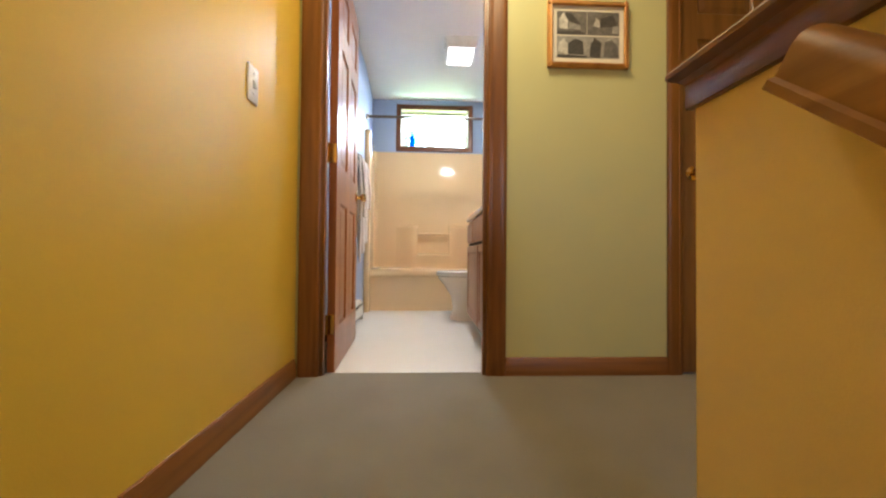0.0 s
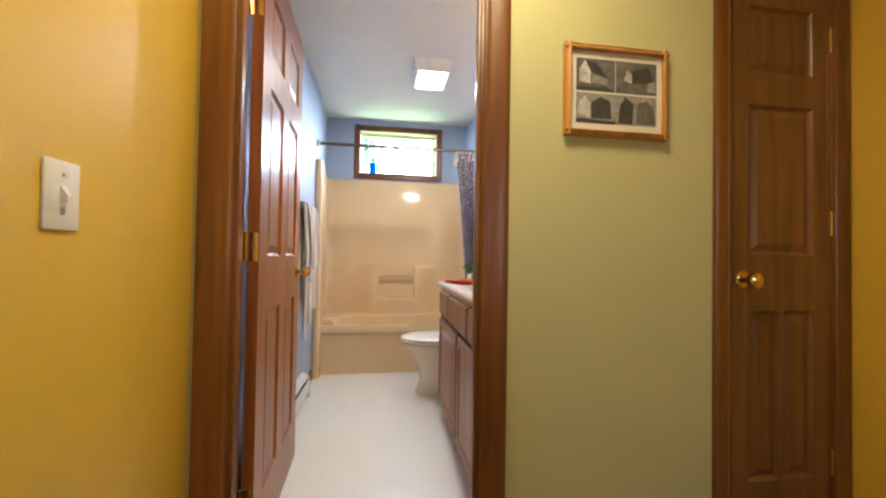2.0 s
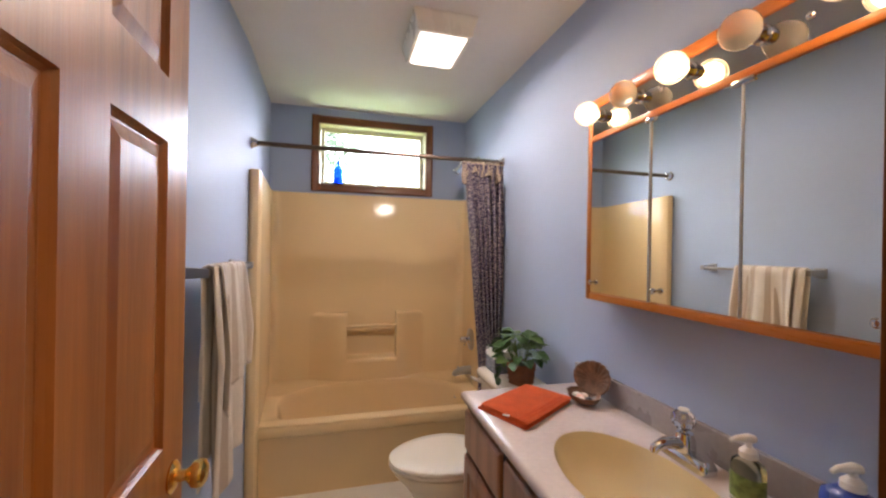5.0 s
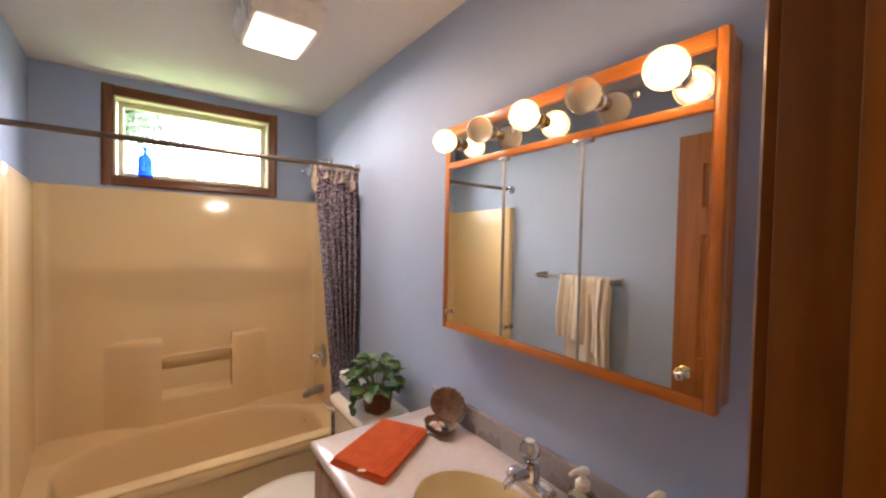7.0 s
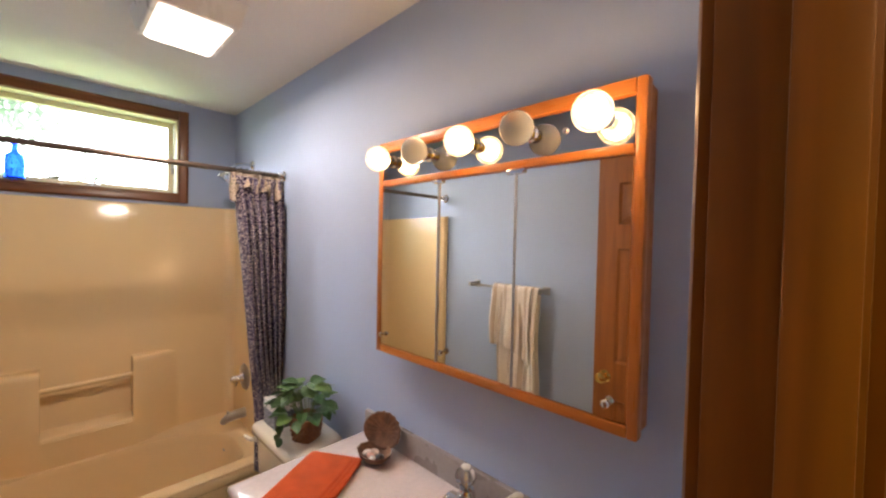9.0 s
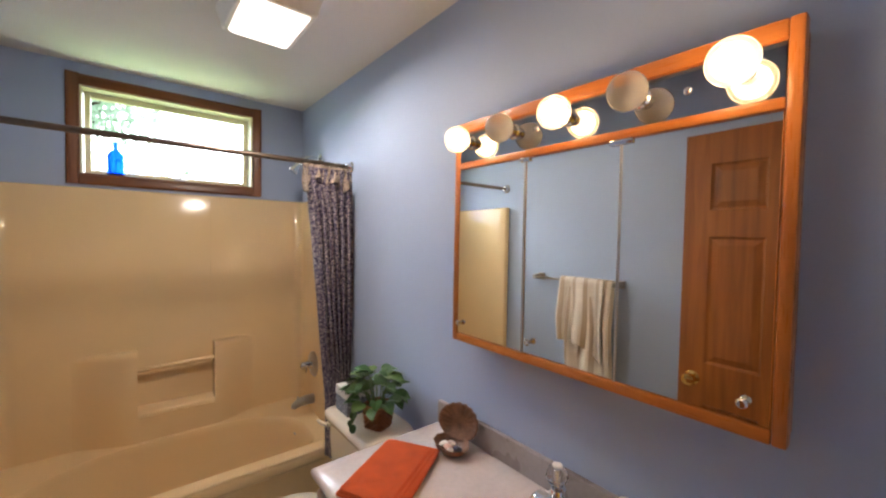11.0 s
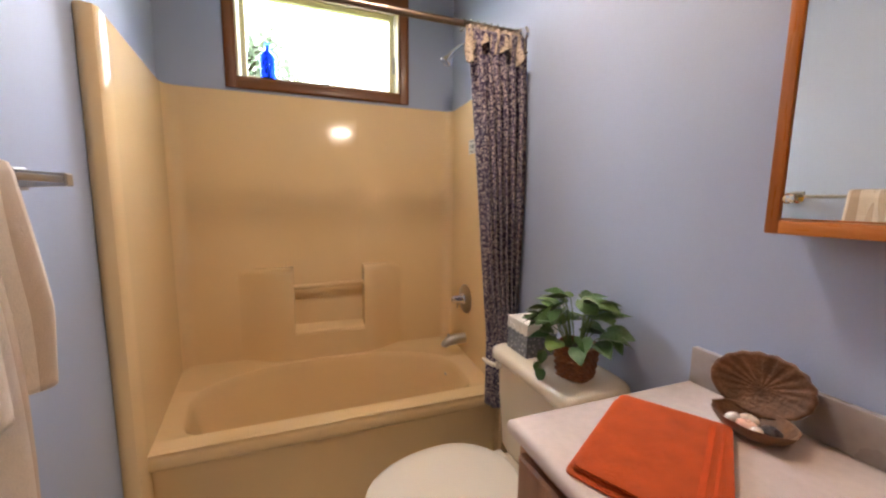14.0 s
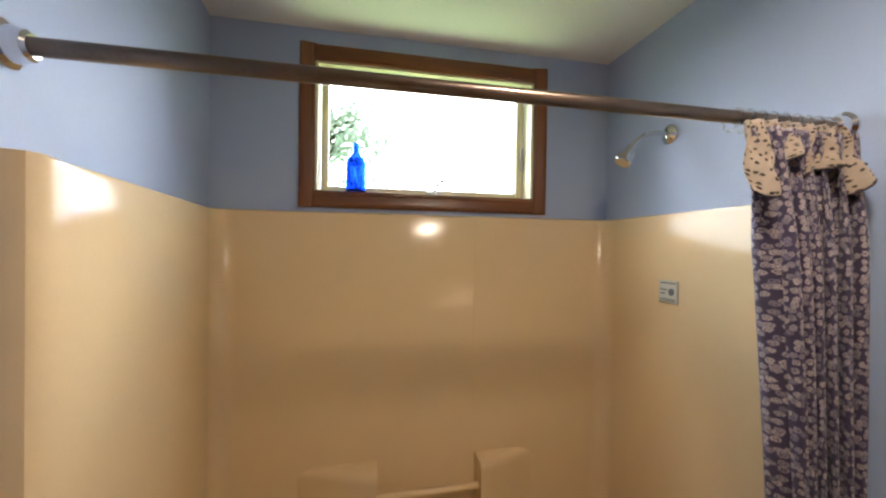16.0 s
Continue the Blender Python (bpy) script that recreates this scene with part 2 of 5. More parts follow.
def ball(bm, c, r, seg=24, squash=(1, 1, 1)):
    m = Matrix.Translation(c) @ Matrix.Diagonal((*squash, 1))
    bmesh.ops.create_uvsphere(bm, u_segments=seg, v_segments=seg // 2, radius=r, matrix=m)
    return bm


def prism(bm, outline, lo, hi, axis="z"):
    """An outline pushed straight along an axis. The outline gives the two other axes in order."""
    def at(p, h):
        return {"z": (p[0], p[1], h), "y": (p[0], h, p[1]), "x": (h, p[0], p[1])}[axis]
    return loft(bm, [[at(p, lo) for p in outline], [at(p, hi) for p in outline]])


def mesh(name, bm, mat, smooth=True, sharp=35):
    bmesh.ops.recalc_face_normals(bm, faces=bm.faces)
    data = bpy.data.meshes.new(name)
    if smooth:
        for f in bm.faces:
            f.smooth = True
        for e in bm.edges:
            if len(e.link_faces) == 2 and e.calc_face_angle(0) > radians(sharp):
                e.smooth = False
    bm.to_mesh(data)
    bm.free()
    data.materials.append(mat)
    return data


def part(name, bm, mat, parent, label="", smooth=True, sharp=35):
    ob = new(name, mesh(name, bm, mat, smooth, sharp))
    ob.parent = parent
    if parent is not None:
        ob.matrix_parent_inverse = Matrix()
    if label:
        ob["label"] = label
    return ob


def thing(name, label, category, group="", at=(0, 0, 0)):
    ob = new(name)
    ob.location = at
    ob.empty_display_size = 0.05
    return tagged(ob, label, category, group)


def solid(name, bm, mat, label, category, kind="", group="", smooth=True):
    return tagged(part(name, bm, mat, None, smooth=smooth), label, category, group, kind)


def B():
    return bmesh.new()


# ---- the large structure ----
XL, XR, XG = -0.437, 0.990, -0.397  # bathroom side walls, hall side wall
YH, YB, YW = 1.95, 2.028, 4.80  # partition's hall face and bath face, window wall
ZC = 2.420
JL, JR, DH = -0.288, 0.437, 2.06  # clear doorway
CL, CR = 1.340, 1.767            # closet doorway
XH = 1.838                       # hall's far side wall
YS, YE = 1.0, -1.6               # top of the stairs, end of the stairwell
ZL = -1.48                       # lower landing
ZF = 0.026                       # top of the hall carpet

solid("wall_west", box(B(), XL - 0.12, YE - 0.12, ZL - 0.1, XG, YH, ZC + 0.1), PAINT_GOLD, "golden yellow painted hall wall", "wall", "structure")
# the bathroom's west wall is a little out of true beside the tub
west_plan = [(-0.60, YH), (-0.455, YH), (XL, 4.0), (-0.480, YW), (-0.480, YW + 0.14), (-0.60, YW + 0.14)]
solid("wall_west_bath", prism(B(), west_plan, -0.1, ZC + 0.1), PAINT_BLUE, "periwinkle blue painted bathroom wall", "wall", "structure")
solid("wall_east_bath", box(B(), XR, YH + 0.05, -0.1, XR + 0.12, YW + 0.14, ZC + 0.1), PAINT_BLUE, "periwinkle blue painted bathroom wall", "wall", "structure")
WX0, WX1, WZ0, WZ1 = -0.146, 0.666, 1.853, 2.310
bm = B()
for x0, x1, z0, z1 in ((-0.480, WX0, 0, ZC + 0.1), (WX1, XR, 0, ZC + 0.1), (WX0, WX1, 0, WZ0), (WX0, WX1, WZ1, ZC + 0.1)):
    box(bm, x0, YW, z0, x1, YW + 0.14, z1)
solid("wall_north", bm, PAINT_BLUE, "periwinkle blue painted window wall", "wall", "structure")
for name, y0, y1, mat, tone in (("wall_partition_hall", YH, YH + 0.05, PAINT_SAGE, "pale sage painted hall wall with two doorways"),
                                ("wall_partition_bath", YH + 0.05, YB, PAINT_BLUE, "periwinkle blue painted wall round the bathroom doorway")):
    bm = B()
    x_end = XH if mat is PAINT_SAGE else XR
    spans = [(-0.455, JL - 0.02, -0.02, ZC), (JL - 0.02, JR + 0.02, DH + 0.02, ZC)]
    spans += [(JR + 0.02, CL - 0.02, -0.02, ZC), (CL - 0.02, CR + 0.02, DH + 0.02, ZC), (CR + 0.02, XH, -0.02, ZC)] if x_end == XH else [(JR + 0.02, XR, -0.02, ZC)]
    for x0, x1, z0, z1 in spans:
        box(bm, x0, y0, z0, x1, y1, z1)
    solid(name, bm, mat, tone, "wall", "structure")
solid("wall_closet_back", box(B(), XR + 0.13, YB + 0.5, -0.1, XH, YB + 0.56, ZC), PAINT_SAGE, "plain back wall of the closet", "wall", "structure")
solid("wall_east_hall", box(B(), XH, YE - 0.12, ZL - 0.1, XH + 0.12, YB + 0.56, ZC + 0.1), PAINT_GOLD, "golden yellow painted hall wall", "wall", "structure")
bm = B()
for x0, x1, z0, z1 in ((XL, 0.9, ZL, ZC), (1.74, XH, ZL, ZC), (0.9, 1.74, ZL, 0.92), (0.9, 1.74, 1.98, ZC)):
    box(bm, x0, YE - 0.12, z0, x1, YE, z1)
solid("wall_south", bm, PAINT_GOLD, "golden yellow painted stairwell end wall with a window opening", "wall", "structure")
solid("ceiling_bath", box(B(), XL - 0.1, YB - 0.05, ZC, XR + 0.1, YW + 0.12, ZC + 0.1), PAINT_WHITE, "white painted bathroom ceiling", "ceiling", "structure")
solid("ceiling_hall", box(B(), XL - 0.1, YE - 0.1, ZC, XH + 0.1, YB - 0.052, ZC + 0.1), PAINT_WHITE, "white painted hall ceiling", "ceiling", "structure")
solid("floor_bath", box(B(), -0.49, YH + 0.05, -0.1, XR, YW, 0.0), VINYL, "cream sheet vinyl bathroom floor", "floor", "structure")
solid("floor_hall", box(B(), XG, YS, -0.19, XH, YH + 0.052, ZF, 0.006), CARPET, "grey-brown cut pile hall carpet", "floor", "structure")
solid("floor_hall_east", box(B(), 0.770, YE, -0.19, XH, YS, ZF), CARPET, "grey-brown cut pile carpet beside the half wall", "floor", "structure")
solid("floor_landing", box(B(), XG, YE, ZL - 0.1, 0.646, YS - 0.2, ZL), CARPET, "grey-brown carpeted lower landing", "floor", "structure")
stairs = tagged(thing("stairs", "carpeted stairs down to the lower landing", "stairs"), kind="structure")
for k in range(1, 8):
    y1 = YS - 0.218 * (k - 1)
    part("step", box(B(), XG + 0.002, y1 - 0.245, -0.19 * k - 0.17, 0.640, y1 - 0.004, -0.19 * k, 0.012), CARPET, stairs)
# bright hazy sky far behind the trees
solid("backdrop", box(B(), -45, 40, -0.2, 45, 40.2, 30), glow("hazy_sky", (0.86, 0.95, 1.0), 14.5, (0.1, 0.1, 0.1)), "plain bright hazy sky far beyond the trees", "sky", "structure")
# outside ground beyond the window wall
solid("ground", box(B(), -60, 5.2, -0.3, 60, 120, -0.2), material("lawn", (0.13, 0.26, 0.04), 0.9, var=0.3, scale=1.5, fine=0.3), "grass lawn outside", "ground", "structure")


def moulding(bm, p0, p1, width, thick, side, up):
    """A flat casing with a stepped, rounded face, from p0 to p1: side is the way its width runs, up the way it stands proud."""
    p0, p1, side, up = Vector(p0), Vector(p1), Vector(side), Vector(up)
    profile = [(0, 0), (0, 0.55), (0.06, 0.72), (0.14, 0.78), (0.2, 0.66), (0.3, 0.72), (0.6, 0.95), (0.8, 1.0), (0.93, 0.94), (1, 0.75), (1, 0)]
    return loft(bm, [[p + side * (width * a) + up * (thick * b) for a, b in profile] for p in (p0, p1)])


def door_case(name, x0, x1, faces, label):
    """Jamb lining with stops, and mitred casings on the given faces: (y, way out)."""
    top = tagged(thing(name, label, "door frame"), kind="structure")
    y0, y1 = YH - 0.001, YB + 0.001
    part("jamb", box(B(), x0 - 0.02, y0, 0, x0, y1, DH, 0.001), WOOD_TRIM, top)
    part("jamb", box(B(), x1, y0, 0, x1 + 0.02, y1, DH, 0.001), WOOD_TRIM, top)
    part("head_jamb", box(B(), x0 - 0.02, y0, DH, x1 + 0.02, y1, DH + 0.02, 0.001), WOOD_TRIM_X, top)
    part("stop", box(B(), x0, YB - 0.075, 0, x0 + 0.011, YB - 0.040, DH, 0.002), WOOD_TRIM, top)
    part("stop", box(B(), x1 - 0.011, YB - 0.075, 0, x1, YB - 0.040, DH, 0.002), WOOD_TRIM, top)
    for y, way in faces:
        part("casing", moulding(B(), (x0 - 0.005, y, 0), (x0 - 0.005, y, DH + 0.09), 0.09 if x0 < 0 else 0.064, 0.017, (-1, 0, 0), (0, way, 0)), WOOD_TRIM, top)
        wide = 0.086 if x1 < 1.5 else 0.064
        part("casing", moulding(B(), (x1 + 0.005, y, 0), (x1 + 0.005, y, DH + 0.09), wide, 0.017, (1, 0, 0), (0, way, 0)), WOOD_TRIM, top)
        part("casing", moulding(B(), (x0 - 0.004, y, DH + 0.005), (x1 + 0.004, y, DH + 0.005), 0.085, 0.0165, (0, 0, 1), (0, way, 0)), WOOD_TRIM_X, top)
    return top


door_case("door_frame_1", JL, JR, ((YH, -1), (YB, 1)), "varnished brown wooden frame of the open bathroom doorway")
door_case("door_frame_2", CL, CR, ((YH, -1),), "varnished brown wooden frame round the closet door")


def baseboard(name, x0, y0, x1, y1, inward, z=ZF - 0.002):
    """A wooden baseboard along a wall, its face turned inward."""
    p0, p1 = Vector((x0, y0, z)), Vector((x1, y1, z))
    prof = [(0, 0), (0.013, 0), (0.013, 0.058), (0.010, 0.064), (0.010, 0.070), (0.006, 0.080), (0.0, 0.082)]
    w = Vector((*inward, 0))
    bm = loft(B(), [[p + w * a + Vector((0, 0, b)) for a, b in prof] for p in (p0, p1)])
    return solid(name, bm, WOOD_TRIM_Y if inward[0] else WOOD_TRIM_X, "brown wooden baseboard along the wall", "baseboard", "structure")


baseboard("baseboard", XG, YS, XG, YH - 0.018, (1, 0))
baseboard("baseboard", JR + 0.092, YH, CL - 0.070, YH, (0, -1))
baseboard("baseboard", XH, YE, XH, YH, (-1, 0))
baseboard("baseboard", XL, 3.62, XL, 3.97, (1, 0), 0.002)

# half wall beside the stairs, with its trim board and cap
half_wall = tagged(thing("half_wall", "yellow half wall beside the stairs with a brown wooden cap", "wall"), kind="structure")
part("wall_body", box(B(), 0.646, YE, ZL, 0.766, 0.910, 0.872), PAINT_STRAW, half_wall)
part("trim_board", box(B(), 0.634, YE, 0.822, 0.778, 0.922, 0.874, 0.003), WOOD_TRIM_Y, half_wall)
bm = B()
loft(bm, [[(0.646 - o, YE, z), (0.766 + o, YE, z), (0.766 + o, 0.910 + o, z), (0.646 - o, 0.910 + o, z)]
          for o, z in ((0.010, 0.858), (0.013, 0.868), (0.020, 0.876), (0.030, 0.882), (0.034, 0.885), (0.034, 0.893), (0.030, 0.899))])
part("cap", bm, WOOD_TRIM_Y, half_wall, smooth=False)
handrail = thing("handrail", "varnished wooden handrail on a backing board down the stairs", "handrail")
slope = 0.19 / 0.218
ra, rb = Vector((0.0, 0.676, 0.786)), Vector((0.0, -1.35, 0.786 - slope * 2.022))
prof = [(-0.034, -0.033), (0.034, -0.033), (0.034, -0.022), (0.027, -0.018), (0.029, 0.014), (0.026, 0.027), (0.018, 0.034), (0.008, 0.037), (-0.008, 0.037), (-0.018, 0.034), (-0.026, 0.027), (-0.029, 0.014), (-0.027, -0.018), (-0.034, -0.022)]
up = Vector((0, -slope, 1)).normalized()
part("rail", loft(B(), [[Vector((0.606, 0, 0)) + p + Vector((a, 0, 0)) + up * b for a, b in prof] for p in (ra, rb)]), WOOD_RAIL, handrail, sharp=50)
bm = B()
board = [(0.612, -0.034), (0.646, -0.034), (0.646, 0.02), (0.612, 0.02)]
part("backing_board", loft(bm, [[Vector((a, 0, 0)) + p + up * b for a, b in board] for p in (ra + Vector((0, 0.012, 0)), rb)]), WOOD_TRIM_Y, handrail)

# ---- doors ----


def panel_door(name, width, height, thick, panels, label, mat=None):
    """A raised-panel door, hinge edge at x = 0, running along +x, faces at y = 0 and y = -thick. Panels: (x0, z0, x1, z1)."""
    mat = mat or WOOD_DOOR
    top = tagged(thing(name, label, "door"), kind="structure")
    xs = sorted({0, width, *[p[0] for p in panels], *[p[2] for p in panels]})
    zs = sorted({0, height, *[p[1] for p in panels], *[p[3] for p in panels]})
    bm = B()
    for a, b in zip(xs, xs[1:]):
        run = None
        for c, d in zip(zs, zs[1:]):
            if any(p[0] <= a and b <= p[2] and p[1] <= c and d <= p[3] for p in panels):
                if run:
                    box(bm, a, -thick, run[0], b, 0, run[1])
                run = None
            else:
                run = (run[0], d) if run else (c, d)
        if run:
            box(bm, a, -thick, run[0], b, 0, run[1])
    part("door_frame", bm, mat, top, smooth=False)
    for p in panels:
        bm = B()
        for y, way in ((-thick, 1), (0.0, -1)):
            rings = []
            for inset, deep in ((0.0, 0.0), (0.004, 0.006), (0.010, 0.011), (0.014, 0.011), (0.038, 0.004), (0.042, 0.004)):
                rings.append([(p[0] + inset, y + way * deep, p[1] + inset), (p[2] - inset, y + way * deep, p[1] + inset),
                              (p[2] - inset, y + way * deep, p[3] - inset), (p[0] + inset, y + way * deep, p[3] - inset)])
            loft(bm, rings, cap0=False)
        part("panel", bm, mat, top, smooth=False)
    return top


def knob(parent, x, z, y0, y1, mat):
    """Round knobs with roses on both faces of a door, on a spindle along y."""
    for y, way in ((y0, -1), (y1, 1)):
        m = Matrix.Translation((x, y, z)) @ Matrix.Rotation(radians(90) * (1 if way < 0 else -1), 4, "X")
        k = part("knob", lathe(B(), [(0.0012, 0.0), (0.030, 0.0), (0.031, 0.004), (0.024, 0.009), (0.012, 0.012), (0.011, 0.026), (0.016, 0.031),
                                     (0.025, 0.038), (0.028, 0.048), (0.026, 0.057), (0.017, 0.063), (0.0012, 0.065)], m), mat, parent, "polished brass knob")


def hinge(parent, x, y, z):
    h = part("hinge", cyl(box(B(), x - 0.001, y - 0.034, z - 0.045, x + 0.0015, y, z + 0.045), (x, y + 0.004, z - 0.046), (x, y + 0.004, z + 0.046), 0.006, seg=10), BRASS, parent, "brass butt hinge")


six = [(c, a, c + 0.205, b) for c in (0.105, 0.415) for a, b in ((0.20, 0.80), (0.99, 1.57), (1.69, 1.90))]
bath_door = panel_door("door_1", 0.725, 2.04, 0.035, six, "open six-panel brown wooden bathroom door with a brass knob")
knob(bath_door, 0.665, 0.912, -0.035, 0.0, BRASS)
for z in (0.22, 1.02, 1.80):
    hinge(bath_door, 0.0, 0.002, z)
bath_door.matrix_world = pose(-0.283, 2.045, 0.012, 0, 0, 93.0)
four = [(0.08, 0.20, 0.205, 0.80), (0.225, 0.20, 0.35, 0.80), (0.08, 1.00, 0.35, 1.54), (0.08, 1.66, 0.35, 1.90)]
closet_door = panel_door("door_2", 0.421, 1.99, 0.035, four, "closed brown panelled closet door with a brass knob, its wood darkened for shade", WOOD_DOOR_SHADED)
knob(closet_door, 0.052, 0.912, -0.035, 0.0, BRASS)
for z in (0.25, 1.12, 1.80):
    part("hinge", cyl(B(), (0.424, -0.038, z - 0.045), (0.424, -0.038, z + 0.045), 0.006, seg=10), BRASS, closet_door, "brass hinge knuckle")
closet_door.matrix_world = pose(CL + 0.003, YH + 0.040, ZF + 0.008)

# ---- window ----
window = tagged(thing("window_1", "small awning window with a brown wooden casing and cream reveal", "window"), kind="structure")
for p0, p1, side, mat in (((WX0, 0, WZ0 - 0.052), (WX0, 0, WZ1 + 0.056), (-1, 0, 0), WOOD_SASH), ((WX1, 0, WZ0 - 0.052), (WX1, 0, WZ1 + 0.056), (1, 0, 0), WOOD_SASH),
                          ((WX0, 0, WZ1), (WX1, 0, WZ1), (0, 0, 1), WOOD_SASH_X), ((WX0, 0, WZ0), (WX1, 0, WZ0), (0, 0, -1), WOOD_SASH_X)):
    part("casing", moulding(B(), (p0[0], YW, p0[2]), (p1[0], YW, p1[2]), 0.052, 0.016, side, (0, -1, 0)), mat, window, "brown wooden casing")
for x0, z0, x1, z1 in ((WX0, WZ0, WX0 + 0.008, WZ1), (WX1 - 0.008, WZ0, WX1, WZ1), (WX0 + 0.008, WZ1 - 0.008, WX1 - 0.008, WZ1)):
    part("reveal", box(B(), x0, YW - 0.002, z0, x1, YW + 0.139, z1), CREAM, window, "cream painted reveal")
part("window_sill", box(B(), WX0, YW - 0.004, WZ0, WX1, YW + 0.139, WZ0 + 0.008, 0.002), WOOD_TRIM_X, window)
sx0, sx1, sz0, sz1, sy = WX0 + 0.012, WX1 - 0.012, WZ0 + 0.010, WZ1 - 0.010, YW + 0.075
for x0, z0, x1, z1 in ((sx0, sz0, sx0 + 0.026, sz1), (sx1 - 0.026, sz0, sx1, sz1), (sx0 + 0.026, sz0, sx1 - 0.026, sz0 + 0.026), (sx0 + 0.026, sz1 - 0.03, sx1 - 0.026, sz1)):
    part("sash", box(B(), x0, sy, z0, x1, sy + 0.035, z1, 0.004), CREAM, window)
pane = part("pane", box(B(), sx0 + 0.02, sy + 0.015, sz0 + 0.02, sx1 - 0.02, sy + 0.020, sz1 - 0.02), WINDOW_GLASS, window)
pane.visible_shadow = False
crank = part("crank", box(B(), 0.255, sy - 0.045, WZ0 + 0.008, 0.315, sy - 0.012, WZ0 + 0.024, 0.005), STEEL, window, "steel crank operator")
part("crank_handle", tube(B(), [(0.285, sy - 0.03, WZ0 + 0.02), (0.288, sy - 0.045, WZ0 + 0.04), (0.305, sy - 0.05, WZ0 + 0.062), (0.318, sy - 0.05, WZ0 + 0.066)], 0.005, 8), STEEL, crank)
part("latch", box(B(), sx1 - 0.010, sy - 0.012, WZ0 + 0.13, sx1 + 0.002, sy + 0.002, WZ0 + 0.22, 0.003), STEEL, window, "steel sash latch")

# ---- tub and shower unit ----
TX0, TX1, TY0, TY1, RIM = -0.452, XR - 0.004, 4.035, YW - 0.004, 0.412
unit = thing("tub_shower", "almond acrylic bathtub with moulded shower surround", "bathtub")


def rounded(points, radius, steps=6):
    """A closed outline with its corners rounded."""
    out, n = [], len(points)
    for i, p in enumerate(points):
        p, a, b = Vector(p), Vector(points[i - 1]), Vector(points[(i + 1) % n])
        r = radius[i] if isinstance(radius, (list, tuple)) else radius
        da, db = (a - p).normalized(), (b - p).normalized()
        r = min(r, (a - p).length * 0.49, (b - p).length * 0.49)
        for s in range(steps + 1):
            u = s / steps
            out.append((p + da * r) * (1 - u) ** 2 + 2 * u * (1 - u) * p + (p + db * r) * u ** 2)
    return out


mid_x, mid_y = 0.24, 4.45
basin_pts = [(-0.31, 4.115), (0.86, 4.115), (0.875, 4.48), (0.60, 4.668), (-0.10, 4.668), (-0.365, 4.48)]
lip = rounded(basin_pts, [0.10, 0.10, 0.12, 0.20, 0.20, 0.12], 6)
rings = []
for f, z in ((1.0, RIM), (0.985, RIM - 0.010), (0.965, RIM - 0.035), (0.93, RIM - 0.14), (0.88, 0.14), (0.82, 0.095), (0.70, 0.08)):
    rings.append([(mid_x + (p.x - mid_x) * f, mid_y + (p.y - mid_y) * (f if z > 0.2 else f * 0.92), z) for p in lip])
bm = loft(B(), rings, cap0=False)
corner = []
for p in lip:
    # the outer edge straight out from the middle, kept on the unit's outline
    d = Vector((p.x - mid_x, p.y - mid_y))
    s = min((TX1 - mid_x) / d.x if d.x > 0 else (TX0 - mid_x) / d.x if d.x < 0 else 9, (TY1 - mid_y) / d.y if d.y > 0 else (TY0 - mid_y) / d.y if d.y < 0 else 9)
    corner.append((mid_x + d.x * s, mid_y + d.y * s, RIM + 0.004))
loft(bm, [corner, [(p.x, p.y, RIM) for p in lip]], cap0=False, cap1=False)
bmesh.ops.remove_doubles(bm, verts=bm.verts, dist=0.0005)
part("basin", bm, ACRYLIC, unit, sharp=50)
bm = B()
skirt = [(TY0 + 0.085, RIM + 0.002), (TY0 + 0.02, RIM + 0.004), (TY0 + 0.006, RIM - 0.002), (TY0, RIM - 0.016), (TY0, RIM - 0.045), (TY0 + 0.008, RIM - 0.06), (TY0 + 0.03, RIM - 0.075), (TY0 + 0.055, 0.03), (TY0 + 0.055, 0.0), (TY0 + 0.085, 0.0)]
prism(bm, skirt, TX0, TX1, "x")
part("skirt", bm, ACRYLIC, unit, sharp=50)
ZT = 1.785
SL, SR = (-0.382, -0.447), (0.936, 0.972)  # inner faces of the side panels, front and back
BACK = TY1 - 0.022
inner = [(SL[0], TY0 + 0.02)]
for i, (x, way) in enumerate(((SL[1], 1), (SR[1], -1))):
    a0 = 180 if i == 0 else 90
    inner += [(x + way * 0.06 + 0.06 * math.cos(radians(a0 - 90 * k / 8)), BACK - 0.06 + 0.06 * math.sin(radians(a0 - 90 * k / 8))) for k in range(9)]
inner.append((SR[0], TY0 + 0.02))


def shell(z, off):
    """The surround's inner outline pushed out by off, at a height, with its bullnose front edges."""
    nose_l = [(XL, TY0 + 0.020), (XL, TY0 - 0.040), (XL + 0.010, TY0 - 0.052), (XL + 0.026, TY0 - 0.056), (SL[0] - 0.008, TY0 - 0.048), (SL[0], TY0 - 0.030)]
    nose_r = [(SR[0], TY0), (SR[0] + 0.010, TY0 - 0.010), (TX1 - 0.012, TY0 - 0.010), (TX1, TY0)]
    pushed = []
    for a, b in inner:
        side = -1 if a < SL[0] + 0.002 else 1 if a > SR[0] - 0.002 else 0
        pushed.append((a + side * off, min(b + off, TY1) if b > BACK - 0.05 else b))
    return [(a, b, z) for a, b in nose_l + pushed + nose_r]


bm = loft(B(), [shell(0.0, 0), shell(0.41, 0), shell(ZT - 0.012, 0), shell(ZT - 0.003, 0.004), shell(ZT, 0.012), shell(ZT, 0.0218)], closed=False, cap0=False, cap1=False)
part("surround", bm, ACRYLIC, unit, sharp=38)
